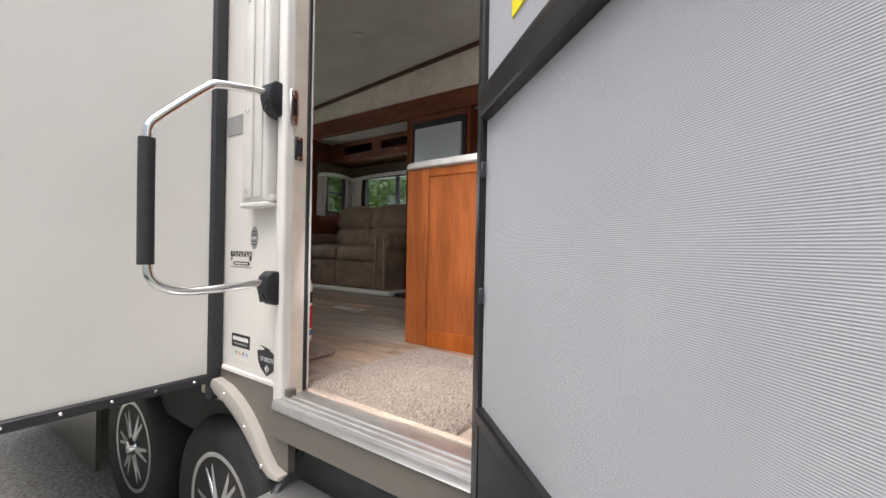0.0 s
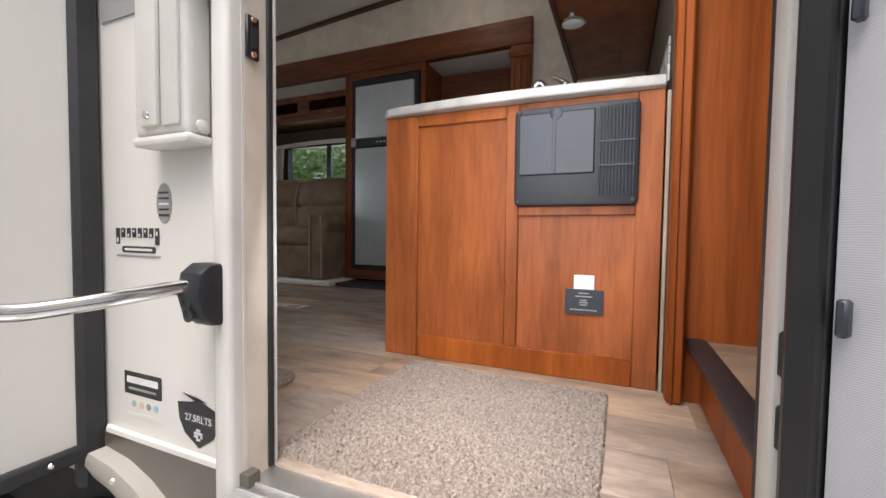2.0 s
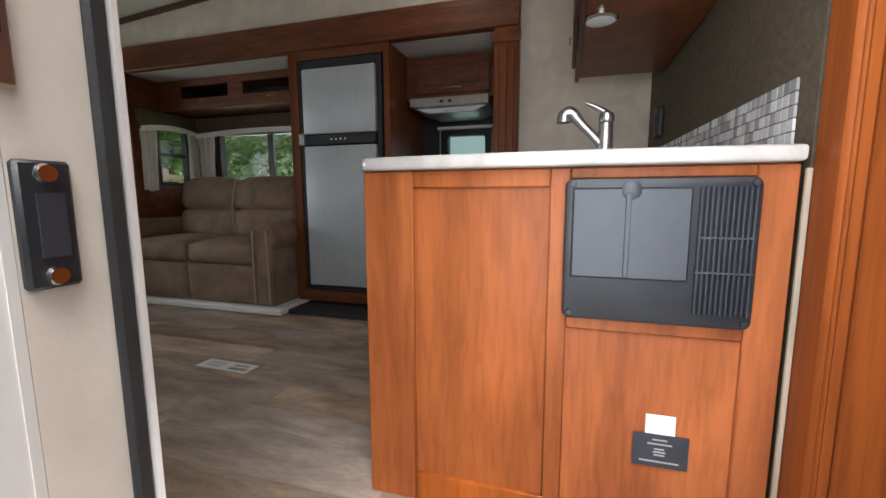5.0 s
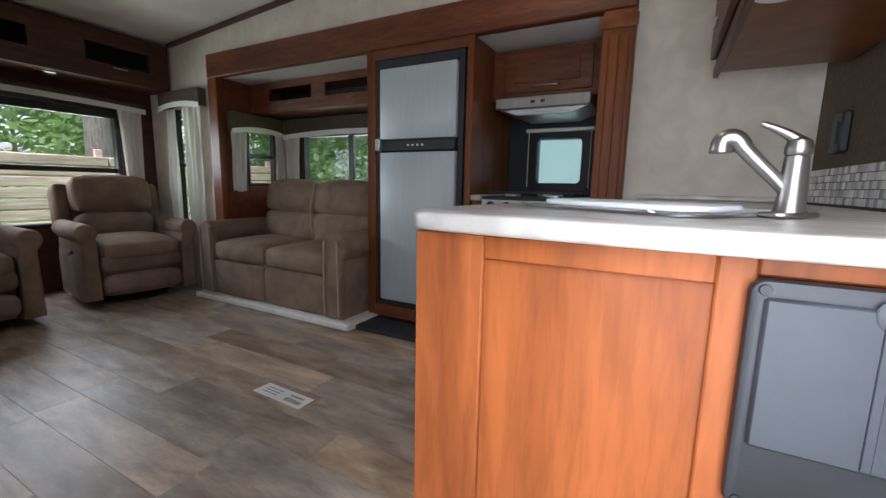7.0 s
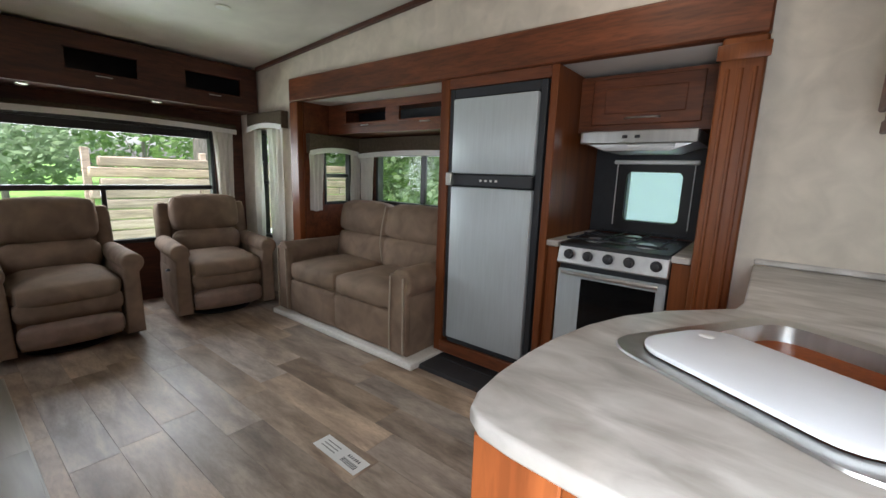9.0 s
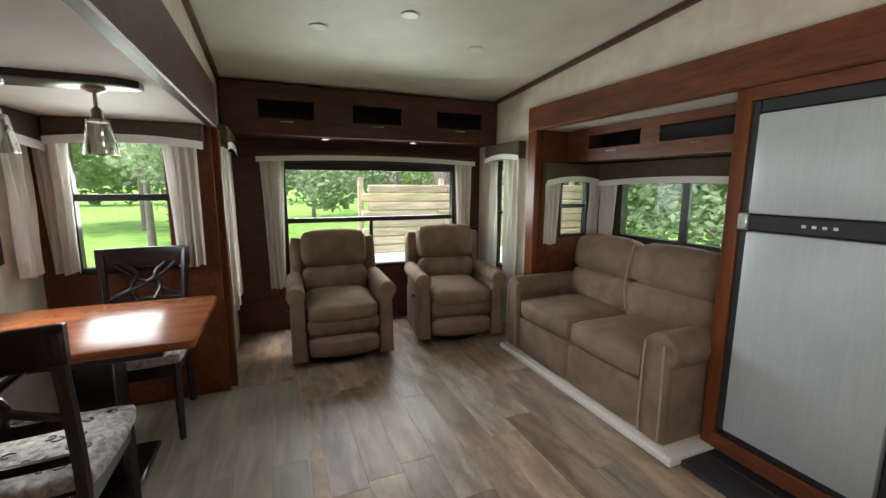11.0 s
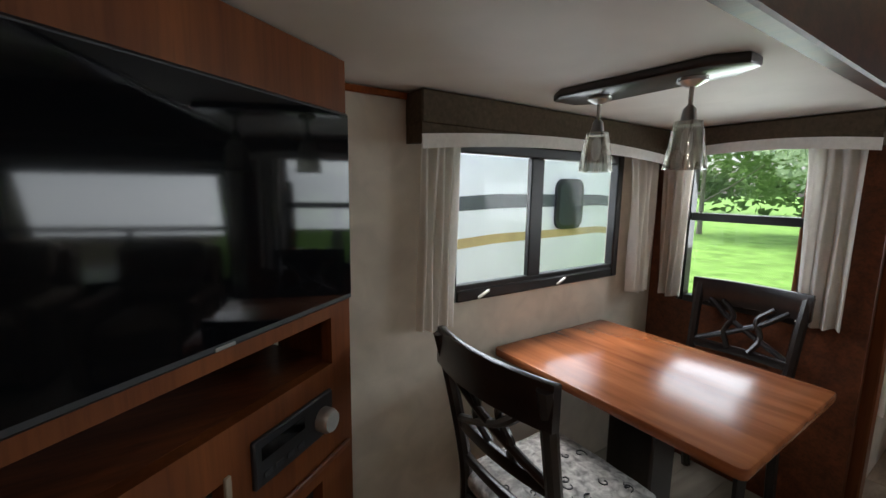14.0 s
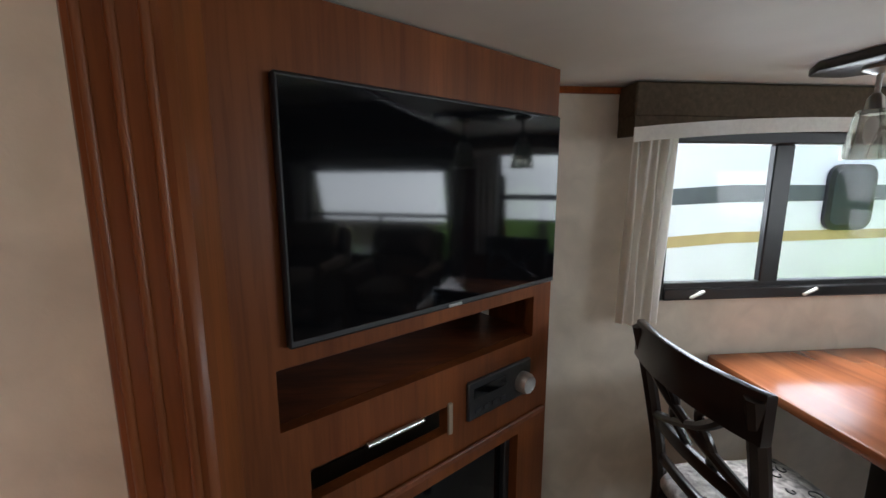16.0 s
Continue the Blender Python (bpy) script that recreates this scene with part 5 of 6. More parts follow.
leaf("stile", box(0, 0.028, -0.014, 0.014, -0.02, 1.84, 0.004), FRAME_BLACK)
leaf("stile", box(W - 0.04, W, -0.014, 0.014, -0.02, 1.84, 0.004), FRAME_BLACK)
leaf("top_rail", box(0.035, W - 0.04, -0.013, 0.013, 1.79, 1.84, 0.004), FRAME_BLACK)
leaf("mid_rail", box(0.03, W - 0.03, -0.024, 0.012, 0.73, 0.79, 0.012, 2), FRAME_BLACK)
leaf("kick_panel", box(0.035, W - 0.04, -0.01, 0.01, -0.02, 0.165, 0.003), BLACK)
leaf("kick_rail", box(0.03, W - 0.03, -0.018, 0.013, 0.15, 0.18, 0.005), FRAME_BLACK)
leaf("screen_cloth", box(0.03, W - 0.03, -0.002, 0.002, 0.175, 0.735), SCREEN, "fine grey screen cloth")
leaf("screen_cloth", box(0.03, W - 0.03, -0.002, 0.002, 0.785, 1.8), SCREEN, "fine grey screen cloth")
leaf("warning_sticker", box(0.16, 0.26, -0.0045, -0.0022, 0.86, 1.02), YELLOW, "yellow sticker")
for z in (0.38, 0.62):
    leaf("spline_clip", box(0.036, 0.044, -0.016, -0.006, z, z + 0.03, 0.002), PANEL_GREY)
ld = thing("door_leaf", "cream solid entry door folded behind the screen", "door", (0.0, 0.98, -0.02))
part("panel", turned(box(0.005, W - 0.01, 0.022, 0.058, -0.02, 1.85, 0.008), DOOR), FIBRE, ld)
part("lock", turned(box(W - 0.09, W - 0.03, 0.0585, 0.07, 0.75, 0.95, 0.006), DOOR), BLACK, ld)
for z in (0.247, 0.32):
    hg = part("hinge", box(-0.266, -0.232, 1.149, 1.1555, z, z + 0.046, 0.003), BLACK, dr, "black hinge with bright screws")
    for dz in (0.011, 0.035):
        part("screw", lathe([(0.005, 0), (0.004, 0.003)], (-0.256, 1.149, z + dz), 10, "Y"), CHROME, hg)

fe = thing("fire_extinguisher", "white fire extinguisher with a red label", "fire extinguisher", (-1.118, 1.295, 0.14))
part("bottle", lathe([(0.03, 0.0), (0.038, 0.008), (0.038, 0.2), (0.03, 0.225), (0.014, 0.235)], (-1.118, 1.295, 0.14), 24), WHITE_PLASTIC, fe)
part("label_band", lathe([(0.0385, 0.05), (0.0387, 0.13)], (-1.118, 1.295, 0.14), 24), FIRE_RED, fe)
part("blue_band", lathe([(0.0385, 0.025), (0.0387, 0.045)], (-1.118, 1.295, 0.14), 24), BLUE, fe)
part("dark_band", lathe([(0.0385, 0.14), (0.0387, 0.18)], (-1.118, 1.295, 0.14), 24), INK, fe)
part("valve", lathe([(0.016, 0.236), (0.016, 0.26), (0.01, 0.275)], (-1.118, 1.295, 0.14), 16), BLACK, fe)
part("lever", box(-1.14, -1.096, 1.29, 1.345, 0.405, 0.42, 0.004), BLACK, fe)
part("bracket", box(-1.146, -1.09, 1.2505, 1.26, 0.17, 0.36, 0.004), BLACK, fe)

# ---- outside of the trailer ----
gh = thing("grab_handle", "bright metal folding grab handle with black foam grip", "handle", (-1.1, 1.17, 0.4))
part("bar", tube([(-1.07, 1.15, 0.968), (-1.108, 0.99, 0.96), (-1.117, 0.965, 0.945), (-1.141, 0.835, 0.815), (-1.144, 0.825, 0.795), (-1.145, 0.823, 0.76), (-1.145, 0.825, 0.43), (-1.138, 0.835, 0.372), (-1.122, 0.9, 0.347), (-1.105, 0.98, 0.35), (-1.07, 1.15, 0.365)], 0.0125, 12, 3), CHROME, gh)
part("grip", tube([(-1.145, 0.823, 0.765), (-1.147, 0.824, 0.6), (-1.145, 0.825, 0.425)], 0.02, 14, 1), RUBBER, gh, "ribbed black foam grip")
for z in (0.956, 0.353):
    wedge = [(1.183, z + 0.045), (1.135, z + 0.047), (1.115, z + 0.032), (1.108, z - 0.005), (1.118, z - 0.042), (1.14, z - 0.06), (1.183, z - 0.066)]
    br = part("bracket", prism(wedge, -1.096, -1.04, 0.008, Matrix(((0, 0, 1, 0), (1, 0, 0, 0), (0, 1, 0, 0), (0, 0, 0, 1)))), BLACK, gh, "moulded black bracket")
    part("collar", tube([(-1.09, 1.12, z + 0.012), (-1.084, 1.14, z + 0.011), (-1.078, 1.165, z + 0.01)], 0.022, 14, 1), BLACK, br)
    for dz in (-0.018, -0.04):
        part("bolt_recess", lathe([(0.011, 0), (0.011, 0.003), (0.008, 0.003), (0.007, 0.001)], (-1.07, 1.113 - 0.1 * (dz + 0.022), z + dz), 16, "Y"), INK, br)
aw = thing("awning_arm", "cream awning arm cover on the outer wall", "awning", (-1.17, 1.16, 0.62))
part("cover", box(-1.245, -1.095, 1.135, 1.183, 0.625, 2.5, 0.012, 3), TRIM_CREAM, aw)
part("rib", box(-1.215, -1.165, 1.125, 1.136, 0.64, 2.5, 0.006, 2), TRIM_CREAM, aw)
part("rib", box(-1.158, -1.112, 1.128, 1.136, 0.64, 2.5, 0.004, 2), TRIM_CREAM, aw)
part("end_cap", box(-1.247, -1.093, 1.131, 1.183, 0.608, 0.626, 0.007, 2), TRIM_CREAM, aw)
part("side_stop", lathe([(0.012, 0), (0.011, 0.005), (0.006, 0.007)], (-1.097, 1.16, 0.64), 16, "X"), TRIM_CREAM, aw)
for z in (0.66, 0.93, 1.3):
    part("rivet", lathe([(0.008, 0), (0.007, 0.003), (0.003, 0.005)], (-1.19, 1.1245, z), 12, "Y"), CHROME, aw)
setting("belt_moulding", box(-1.43, -1.078, 1.172, 1.183, 0.012, 0.03, 0.004), TRIM_CREAM, "cream belt moulding above the skirt", "trim")
setting("stripe", box(-1.43, -1.25, 1.1805, 1.1835, 0.89, 0.96), GREY_DECAL, "grey paint stripe on the outer wall", "decal")
SWEEP = [(-1.43, -0.018), (-1.347, -0.029), (-1.275, -0.055), (-1.208, -0.095), (-1.15, -0.145), (-1.099, -0.199), (-1.055, -0.235), (-1.004, -0.243)]
setting("skirt", prism([(-1.44, 0.02), (-1.44, -0.022)] + SWEEP[1:] + [(-1.004, 0.02)], 1.174, 1.2, 0, Matrix(((1, 0, 0, 0), (0, 0, 1, 0), (0, 1, 0, 0), (0, 0, 0, 1)))), TAUPE, "glossy taupe lower skirt", "wall")
setting("skirt_front", box(-0.22, 1.3, 1.174, 1.2, -0.5, 0.02), TAUPE, "glossy taupe lower skirt", "wall")
setting("skirt_rear", box(-5.4, -2.85, 1.174, 1.2, -0.85, 0.0), TAUPE, "glossy taupe lower skirt", "wall")
setting("underbody", box(-5.3, 1.2, 1.25, 3.65, -0.35, -0.11), RUBBER, "black underbody of the trailer", "chassis")
setting("wheel_well", box(-2.9, -1.05, 1.62, 1.68, -0.9, -0.1), TAUPE, "dark inner wall behind the wheels", "wall")
fd = thing("fender_flare", "cream plastic fender flare with screws", "fender", (-1.25, 1.17, -0.2))
bm, rings = bmesh.new(), []
for i, (x, z) in enumerate(SWEEP):
    w = 0.062 * math.sin(math.pi * min(1.0, 0.32 + 0.08 * i)) if i < 7 else 0.018
    rings.append([bm.verts.new(p) for p in ((x - w * 0.55, 1.15, z - w), (x - w * 0.28, 1.137, z - w * 0.5), (x, 1.14, z), (x, 1.176, z), (x - w * 0.55, 1.176, z - w))])
for a, b in zip(rings, rings[1:]):
    for k in range(5):
        bm.faces.new((a[k], a[(k + 1) % 5], b[(k + 1) % 5], b[k]))
bm.faces.new(rings[0])
bm.faces.new(list(reversed(rings[-1])))
bmesh.ops.recalc_face_normals(bm, faces=bm.faces)
part("flare", bm, FLARE, fd)
for x, z in ((-1.33, -0.055), (-1.19, -0.135), (-1.085, -0.235)):
    part("screw", lathe([(0.008, 0), (0.006, 0.003)], (x - 0.012, 1.1385, z), 12, "Y"), CHROME, fd)


def wheel(x, z):
    ob = thing("trailer_wheel", "black tyre on a machined alloy rim", "wheel", (x, 1.3, GROUND), "trailer wheels")
    R = 0.37
    part("tyre", lathe([(0.23, -0.1), (0.32, -0.115), (R - 0.02, -0.1), (R, -0.07), (R, 0.07), (R - 0.02, 0.1), (0.32, 0.115), (0.23, 0.1)], (x, 1.31, z), 48, "Y"), RUBBER, ob)
    rim = part("rim", lathe([(0.232, -0.09), (0.232, 0.095), (0.215, 0.1), (0.205, 0.06), (0.19, -0.02), (0.05, -0.03)], (x, 1.31, z), 40, "Y"), BLACK, ob)
    for k in range(6):
        for s in (-0.16, 0.16):
            a = 2 * math.pi * k / 6 + s
            a0 = 2 * math.pi * k / 6
            part("spoke", rod(bmesh.new(), (x + 0.05 * math.cos(a0), 1.215, z + 0.05 * math.sin(a0)), (x + 0.205 * math.cos(a), 1.222, z + 0.205 * math.sin(a)), 0.016, 0.012, 6), ALU, rim)
    part("rim_lip", lathe([(0.232, -0.001), (0.232, 0.006), (0.215, 0.006), (0.212, -0.001)], (x, 1.213, z), 40, "Y"), ALU, rim)
    part("hub_cap", lathe([(0.05, 0.0), (0.05, 0.02), (0.035, 0.04), (0.005, 0.045)], (x, 1.225, z), 24, "Y"), CHROME, rim)
    return ob


for x in (-1.5, -2.4):
    wheel(x, GROUND + 0.37)
es = thing("entry_step", "light grey fold-out entry step under the door", "step", (-0.64, 0.95, GROUND))
part("tread", box(-1.04, -0.35, 0.96, 1.235, -0.32, -0.29, 0.006), ALU, es)
part("lower_tread", box(-0.95, -0.35, 0.68, 0.94, -0.6, -0.57, 0.006), ALU, es)
for x in (-1.02, -0.37):
    part("support", tube([(x, 1.3, -0.13), (x, 1.1, -0.34), (x, 0.8, -0.61), (x, 0.7, GROUND)], 0.015, 8, 1), BLACK, es)

dc = thing("wall_decals", "small dark dealer and model decals on the cream wall", "decals", (-1.25, 1.183, 0.06))
YF = 1.1832


def flat(name, poly, mat, lift=0.0):
    return part(name, prism(poly, -0.0006 - lift, -lift, 0, Matrix(((1, 0, 0, 0), (0, 0, 1, YF), (0, 1, 0, 0), (0, 0, 0, 1)))), mat, dc)


def upright(x, z, lift=0.0016):
    return Matrix.Translation((x, YF - lift, z)) @ Matrix.Rotation(radians(90), 4, "X")


flat("oval_seal", [(-1.237 + 0.023 * math.cos(a), 0.508 + 0.04 * math.sin(a)) for a in [2 * math.pi * k / 24 for k in range(24)]], GREY_DECAL)
for k in range(5):
    flat("print_line", rounded(-1.252, -1.222, 0.483 + 0.011 * k, 0.487 + 0.011 * k, 0.001, 2), INK_WHITE if k == 2 else INK, 0.001)
for k in range(8):
    x0 = -1.396 + 0.0185 * k
    big = 0.034 if k in (0, 7) else 0.02
    flat("dealer_mark", rounded(x0, x0 + 0.013, 0.459 - big, 0.459, 0.0015, 2), INK)
    flat("dealer_notch", rounded(x0 + 0.004, x0 + 0.009, 0.459 - big * (0.45 if k % 2 else 0.9), 0.459 - big * (0.2 if k % 2 else 0.6), 0.001, 2), FIBRE, 0.0008)
flat("dealer_frame", rounded(-1.375, -1.265, 0.408, 0.421, 0.005), INK)
flat("dealer_line", rounded(-1.365, -1.275, 0.412, 0.417, 0.001, 2), FIBRE, 0.001)
flat("dealer_line", rounded(-1.395, -1.25, 0.399, 0.403, 0.001, 2), GREY_DECAL)
flat("plate_border", rounded(-1.376, -1.254, 0.108, 0.156, 0.002, 2), INK)
flat("plate_line", rounded(-1.366, -1.264, 0.132, 0.146, 0.002, 2), INK_WHITE, 0.001)
flat("plate_line", rounded(-1.36, -1.27, 0.118, 0.123, 0.001, 2), GREY_DECAL, 0.001)
for k, m in enumerate((GREEN_DOT, ORANGE_DOT, GREY_DECAL, PALE_BLUE)):
    flat("round_symbol", [(-1.345 + 0.024 * k + 0.007 * math.cos(a), 0.088 + 0.007 * math.sin(a)) for a in [2 * math.pi * j / 14 for j in range(14)]], m)
flat("pale_line", rounded(-1.365, -1.255, 0.062, 0.07, 0.002, 2), TRIM_CREAM)
shield = [(-1.205, 0.118), (-1.165, 0.124), (-1.145, 0.132), (-1.125, 0.124), (-1.087, 0.112), (-1.09, 0.085), (-1.105, 0.06), (-1.145, 0.036), (-1.185, 0.06), (-1.2, 0.085)]
flat("shield", shield, INK)
flat("shield_band", [(-1.197, 0.085), (-1.093, 0.08), (-1.095, 0.1), (-1.197, 0.106)], PANEL_GREY, 0.0008)
flat("shield_wing", [(-1.19, 0.138), (-1.16, 0.128), (-1.12, 0.128), (-1.15, 0.134)], INK)
text("27.5RLTS", 0.0195, INK_WHITE, dc, upright(-1.145, 0.0925), "model_number")
for i in range(4):
    for j in range(4):
        if (i * 7 + j * 5 + i * j) % 3:
            flat("code_square", [(-1.157 + 0.006 * i, 0.05 + 0.006 * j), (-1.152 + 0.006 * i, 0.05 + 0.006 * j), (-1.152 + 0.006 * i, 0.055 + 0.006 * j), (-1.157 + 0.006 * i, 0.055 + 0.006 * j)], INK_WHITE, 0.0008)

# ---- grounds ----
bm = bmesh.new()
bmesh.ops.create_grid(bm, x_segments=60, y_segments=60, size=400)
for v in bm.verts:
    d = v.co.length
    v.co.z = GROUND + (0.25 * noise.noise(v.co * 0.02) * min(1, max(0, (d - 14) / 40)))
setting("ground", bm, GRASS, "green mown lawn", "ground", True)
setting("gravel_pad", box(-7, 5, -6.0, 4.6, GROUND + 0.005, GROUND + 0.02), GRAVEL, "grey gravel pad under the trailers", "ground")


def leafy(centre, size, count, leaf_size, rnd, clumps=14):
    """A crown of many small leaves gathered in uneven clumps."""
    verts, faces = [], []
    cs = [(Vector((rnd.uniform(-1, 1) * size[0], rnd.uniform(-1, 1) * size[1], rnd.uniform(-1, 1) * size[2])) * 0.75, rnd.uniform(0.25, 0.55)) for _ in range(clumps)]
    for _ in range(count):
        c, r = rnd.choice(cs)
        d = Vector((rnd.gauss(0, 1), rnd.gauss(0, 1), rnd.gauss(0, 1))).normalized() * r * rnd.random() ** 0.4
        p = Vector(centre) + c + Vector((d.x * size[0], d.y * size[1], d.z * size[2] * 0.8))
        a = Vector((rnd.gauss(0, 1), rnd.gauss(0, 1), rnd.gauss(0, 0.5))).normalized() * leaf_size * rnd.uniform(0.6, 1.3)
        b = a.orthogonal().normalized() * a.length * 0.5
        k = len(verts)
        verts += [p - a, p + b, p + a, p - b]
        faces.append((k, k + 1, k + 2, k + 3))
    me = bpy.data.meshes.new("crown")
    me.from_pydata([tuple(v) for v in verts], [], faces)
    return me


def tree(x, y, h, spread, seed, mat=LEAF, count=2600, leaf_size=0.16, low=0.35, label="leafy green tree on the lawn", r=0.16):
    rnd = random.Random(seed)
    ob = thing("tree", label, "tree", (x, y, GROUND), "trees round the lawn")
    top = GROUND + h
    part("trunk", tube([(x, y, GROUND - 0.1), (x + rnd.uniform(-0.1, 0.1), y, GROUND + h * 0.3), (x + rnd.uniform(-0.3, 0.3), y + rnd.uniform(-0.3, 0.3), GROUND + h * 0.75)], lambda u: r * (1 - 0.7 * u), 10, 2), BARK, ob)
    for _ in range(5):
        a, z = rnd.uniform(0, 6.28), GROUND + h * rnd.uniform(low, 0.6)
        part("limb", tube([(x, y, z), (x + spread * 0.35 * math.cos(a), y + spread * 0.35 * math.sin(a), z + h * 0.1), (x + spread * 0.7 * math.cos(a), y + spread * 0.7 * math.sin(a), z + h * 0.22)], lambda u: r * 0.4 * (1 - 0.75 * u), 6, 1), BARK, ob)
    me = leafy((x, y, GROUND + h * (low + (1 - low) / 2)), (spread, spread, h * (1 - low) / 2), count, leaf_size, rnd)
    me.materials.append(mat)
    cr = new("crown", me)
    cr.parent = ob
    cr.matrix_parent_inverse = ob.matrix_basis.inverted()
    return ob


tree(-14.5, 1.0, 8, 3.2, 1, LEAF_PALE, 11000, 0.1, 0.16, "broad pale green tree on the lawn", 0.2)
tree(-12.5, 6.2, 11, 3.6, 2, LEAF_PALE, 9000, 0.1, 0.4, "tall tree with a thick grey trunk", 0.42)
tree(-26, -4.5, 10, 3.8, 3, LEAF, 3000, 0.2, 0.3)
tree(-19, -2.6, 9, 2.6, 4, LEAF_PALE, 6000, 0.12, 0.33)
tree(-30, 4, 12, 5, 5, LEAF_PALE, 3200, 0.25, 0.15)
tree(-28, -10, 12, 5, 6, LEAF, 3200, 0.25, 0.15)
tree(-34, 11, 13, 6, 7, LEAF, 3200, 0.28, 0.12)
tree(-22, 12, 11, 4.5, 8, LEAF, 3200, 0.22, 0.12)
tree(-4.6, 9.5, 6, 3.0, 9, LEAF_PALE, 12000, 0.075, 0.05, "dense leafy tree beside the trailer")
tree(-8.0, 11.5, 7, 2.8, 10, LEAF_PALE, 9000, 0.09, 0.08, "dense leafy tree beside the trailer")
tree(-7.0, 12.5, 9, 4.0, 11, LEAF, 9000, 0.12, 0.06, "dense leafy tree beside the trailer")
tree(-13.0, 11.5, 9, 3.6, 12, LEAF, 8000, 0.13, 0.06, "dense leafy tree beside the trailer")


def tree_line(cx, cy, length, along, h, seed):
    rnd = random.Random(seed)
    size = (length / 2, 3, h / 2) if along == "x" else (3, length / 2, h / 2)
    me = leafy((cx, cy, GROUND + h * 0.5), size, 9000, 0.55, rnd, 40)
    me.materials.append(LEAF)
    tagged(new("far_woods", me), "far green woods at the lawn's edge", "trees", kind="stuff")


tree_line(-55, 0, 110, "y", 13, 20)
tree_line(-15, 45, 100, "x", 13, 21)
tree_line(-30, -48, 90, "x", 13, 22)

# timber wall at the back of the lot
tw = thing("timber_wall", "weathered timber plank wall on a pale base", "fence", (-10.2, 5.5, GROUND))
for k in range(8):
    z = -0.15 + 0.19 * k
    rnd = random.Random(k)
    y = 3.35 + 0.15 * (k % 2)
    while y < 9.5:
        ln = rnd.uniform(1.5, 2.6)
        part("plank", box(-10.3 + rnd.uniform(-0.02, 0.02), -10.16, y, min(y + ln, 10) - 0.01, z, z + 0.175, 0.02), LOG, tw)
        y += ln
part("base", box(-10.35, -10.12, 3.3, 10, GROUND, -0.16, 0.02), FIBRE_WHITE, tw)
for y in (3.3, 5.2, 7.1, 9.0):
    part("post", box(-10.4, -10.32, y, y + 0.12, GROUND, 1.5, 0.01), LOG, tw)

# neighbouring trailer
nt = thing("parked_trailer", "white travel trailer with charcoal and gold stripes", "trailer", (-4, -3.4, GROUND))
cap = [(-9.6, -4.7), (5.5, -4.7), (5.5, -2.3), (-9.6, -2.3), (-10.2, -2.45), (-10.6, -2.8), (-10.75, -3.5), (-10.6, -4.2), (-10.2, -4.55)]
part("body", prism(cap, -0.35, 2.35, 0.06), FIBRE_WHITE, nt)
part("roof", prism([(x * 0.99, -3.5 + (y + 3.5) * 0.95) for x, y in cap], 2.35, 2.45, 0.03), FIBRE, nt)


def side_band(name, pts, mat):
    n = len(pts)
    poly = [(x, z1) for x, z0, z1 in pts] + [(x, z0) for x, z0, z1 in reversed(pts)]
    part(name, prism(poly, -2.299, -2.294, 0, Matrix(((1, 0, 0, 0), (0, 0, 1, 0), (0, 1, 0, 0), (0, 0, 0, 1)))), mat, nt)


side_band("charcoal_stripe", [(-9.5, 1.1, 1.14), (-7.5, 1.2, 1.36), (-5.4, 1.18, 1.36), (-3.6, 1.1, 1.25)], CHARCOAL_STRIPE)
side_band("gold_stripe", [(-9.5, 0.6, 0.64), (-7.5, 0.78, 0.88), (-5.4, 0.74, 0.86), (-3.6, 0.62, 0.74)], GOLD)
side_band("grey_stripe", [(-6.2, 2.1, 2.2), (-5.2, 1.95, 2.1), (-3.7, 1.7, 1.8)], GREY_DECAL)
side_band("charcoal_stripe", [(-3.2, 1.05, 1.2), (-1.0, 1.0, 1.18), (3.0, 1.0, 1.18)], CHARCOAL_STRIPE)
side_band("gold_stripe", [(-3.2, 0.6, 0.72), (-1.0, 0.58, 0.7), (3.0, 0.58, 0.7)], GOLD)
for r0, r1, m in ((0.62, 0.5, CHARCOAL_STRIPE), (0.42, 0.36, GREY_DECAL)):
    bm = bmesh.new()
    rr = [[bm.verts.new((-8.9 + r * math.cos(2 * math.pi * k / 32), y, 1.55 + r * math.sin(2 * math.pi * k / 32))) for k in range(32)] for r, y in ((r0, -2.299), (r0, -2.294), (r1, -2.294), (r1, -2.299))]
    for p, q in zip(rr, rr[1:] + rr[:1]):
        for k in range(32):
            bm.faces.new((p[k], p[(k + 1) % 32], q[(k + 1) % 32], q[k]))
    bmesh.ops.recalc_face_normals(bm, faces=bm.faces)
    part("ring_emblem", bm, m, nt)
part("corner_seam", box(-3.42, -3.36, -2.3, -2.27, -0.3, 2.3, 0.01), ALU, nt)
part("side_window", prism(rounded(-7.05, -6.48, 0.87, 1.58, 0.14), -2.299, -2.25, 0.01, Matrix(((1, 0, 0, 0), (0, 0, 1, 0), (0, 1, 0, 0), (0, 0, 0, 1)))), FRAME_BLACK, nt)
part("window_glass", prism(rounded(-6.99, -6.54, 0.93, 1.52, 0.1), -2.252, -2.246, 0, Matrix(((1, 0, 0, 0), (0, 0, 1, 0), (0, 1, 0, 0), (0, 0, 0, 1)))), PANEL_GREY, nt)
for x in (-2.0, -1.1):
    part("tyre", lathe([(0.2, -0.1), (0.33, -0.11), (0.36, -0.08), (0.36, 0.08), (0.33, 0.11), (0.2, 0.1)], (x, -2.5, GROUND + 0.36), 32, "Y"), RUBBER, nt)
part("chassis", box(-9.0, 5.2, -4.5, -2.5, -0.6, -0.35), RUBBER, nt)
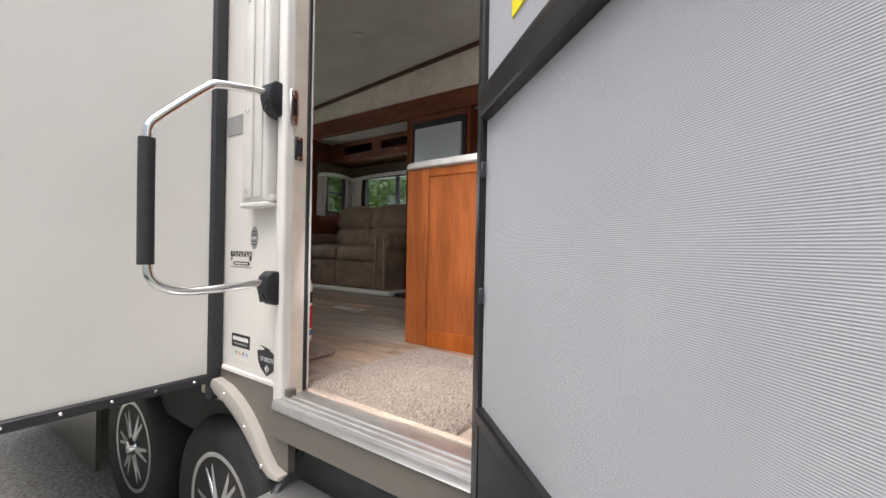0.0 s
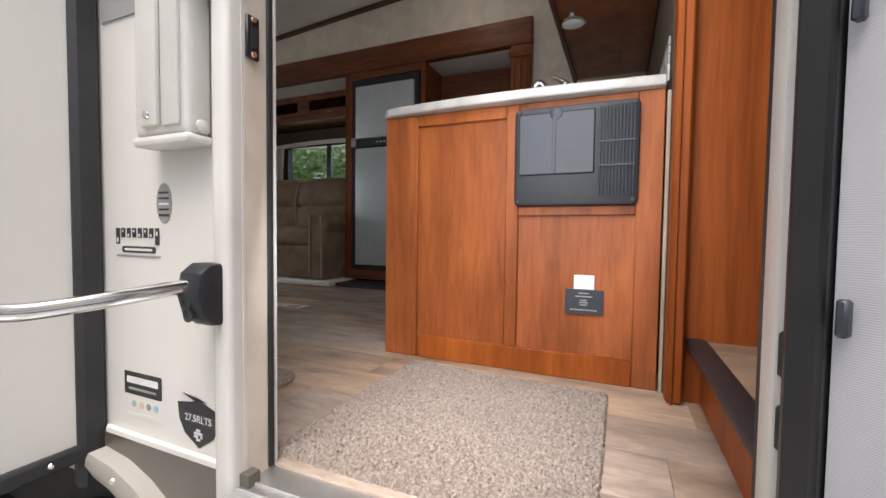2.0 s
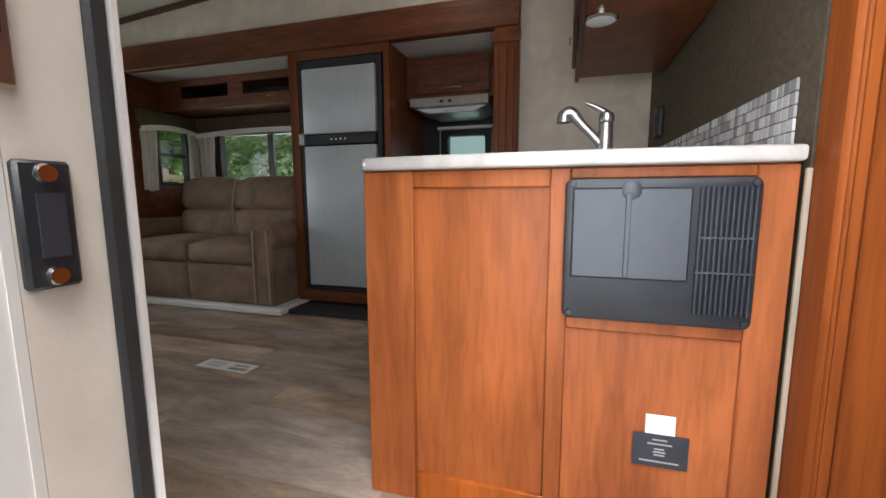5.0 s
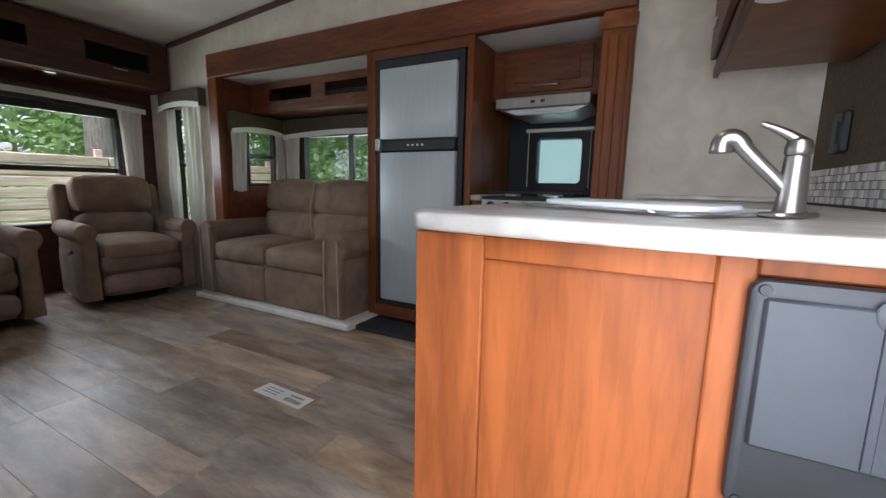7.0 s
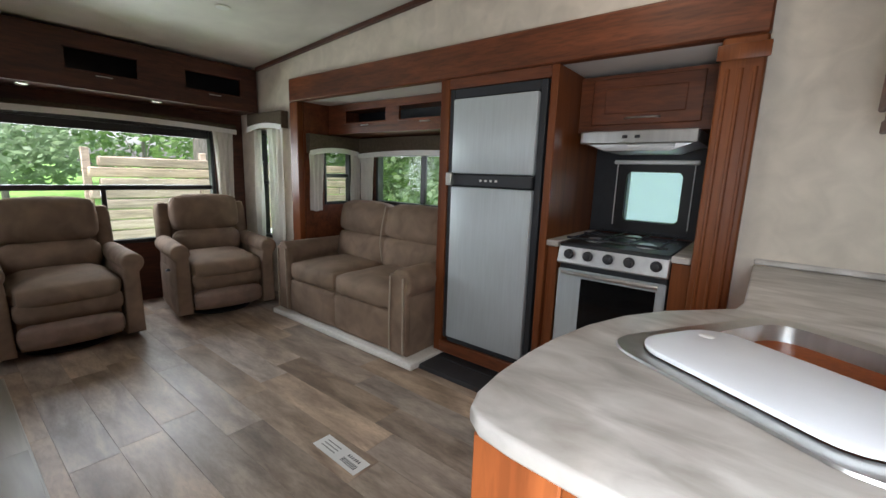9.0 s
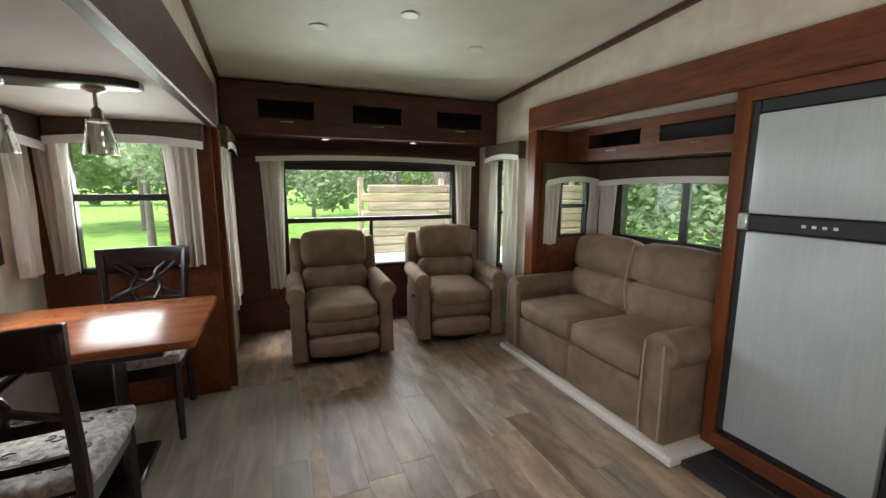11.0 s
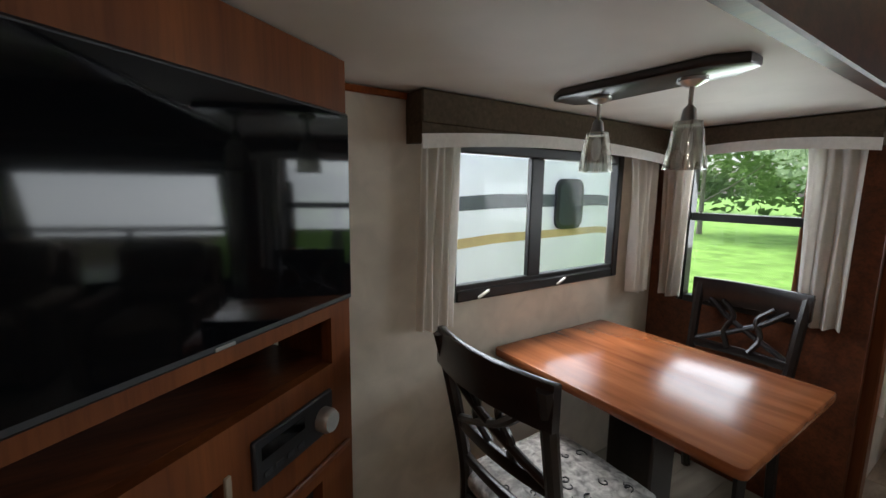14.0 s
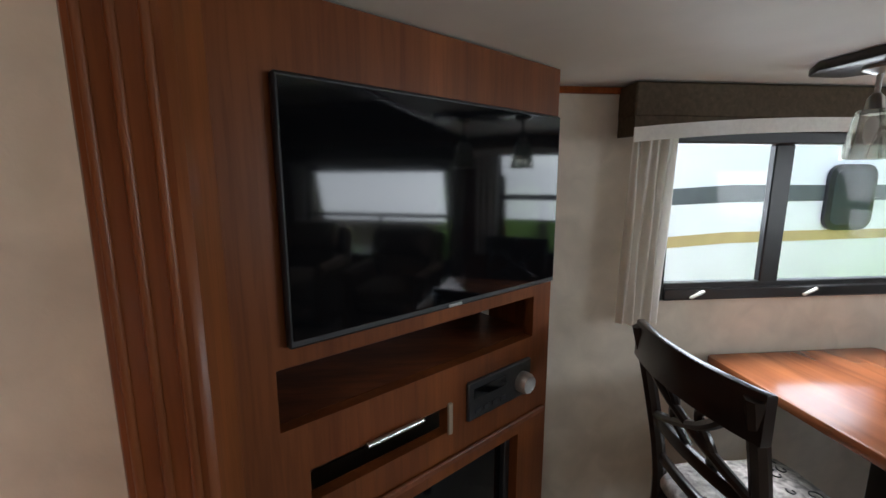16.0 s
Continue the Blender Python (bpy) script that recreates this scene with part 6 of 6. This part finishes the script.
for x in (-8.5, 4.6):
    part("jack", rod(bmesh.new(), (x, -3.4, GROUND), (x, -3.4, -0.55), 0.06), BLACK, nt)

# ---- mosaic and floor planks ----
ms = thing("mosaic_splash", "grey and white mosaic strip behind the sink", "backsplash", (-0.32, 2.7, 0.92), kind="structure")
tile = None
for j in range(5):
    for i in range(60):
        y, z = 2.06 + 0.0265 * i, 0.918 + 0.0265 * j
        if tile is None:
            tile = part("tile", box(-0.003, 0.003, 0, 0.0245, 0, 0.0245, 0.001), MOSAIC, ms).data
            bpy.data.objects.remove([o for o in ms.children][0])
        ob = new("tile", tile)
        ob.location = (-0.2915, y, z)
        ob.parent = ms
        ob.matrix_parent_inverse = ms.matrix_basis.inverted()

fl = thing("floor", "brown wood-look plank floor", "floor", (-2, 2.46, 0), kind="structure")
meshes = {}


def plank(x0, x1, y0, y1, mat, z1, parent):
    key = (round(x1 - x0, 2), round(y1 - y0, 3), mat.name)
    if key not in meshes:
        me = bpy.data.meshes.new("plank")
        bm = box(0, x1 - x0 - 0.001, 0, y1 - y0 - 0.0008, -0.004, 0, 0.0006)
        bm.to_mesh(me)
        bm.free()
        me.materials.append(mat)
        meshes[key] = me
    ob = new("plank", meshes[key])
    ob.location = (x0, y0, z1)
    ob.parent = parent
    ob.matrix_parent_inverse = parent.matrix_basis.inverted()


rnd = random.Random(11)
rows = 14
for r in range(rows):
    y0, y1 = 1.25 + 2.43 * r / rows, 1.25 + 2.43 * (r + 1) / rows
    x = -5.33 - round(rnd.uniform(0.05, 0.85), 2)
    while x < 1.24:
        s, e = max(x, -5.33), min(x + 0.92, 1.24)
        if e - s > 0.02:
            plank(s, e, y0, y1, PLANK, 0.0, fl)
        x += 0.92
sf = thing("slide_floor", "greyish plank floor of the dinette slide-out", "floor", (-3, 1.1, 0.02), kind="structure")
for r in range(8):
    y0, y1 = 0.392 + 1.3 * r / 8, 0.392 + 1.3 * (r + 1) / 8
    x = -4.2
    k = 0
    while x < -1.75:
        e = min(x + (0.92 if k or r % 2 else 0.5), -1.72)
        plank(x, e, y0, y1, PLANK_GREY, 0.012, sf)
        x, k = e, k + 1
part("edge_strip", box(-4.2, -1.72, 1.69, 1.7, 0.001, 0.0125, 0.002), PLANK_GREY, sf)
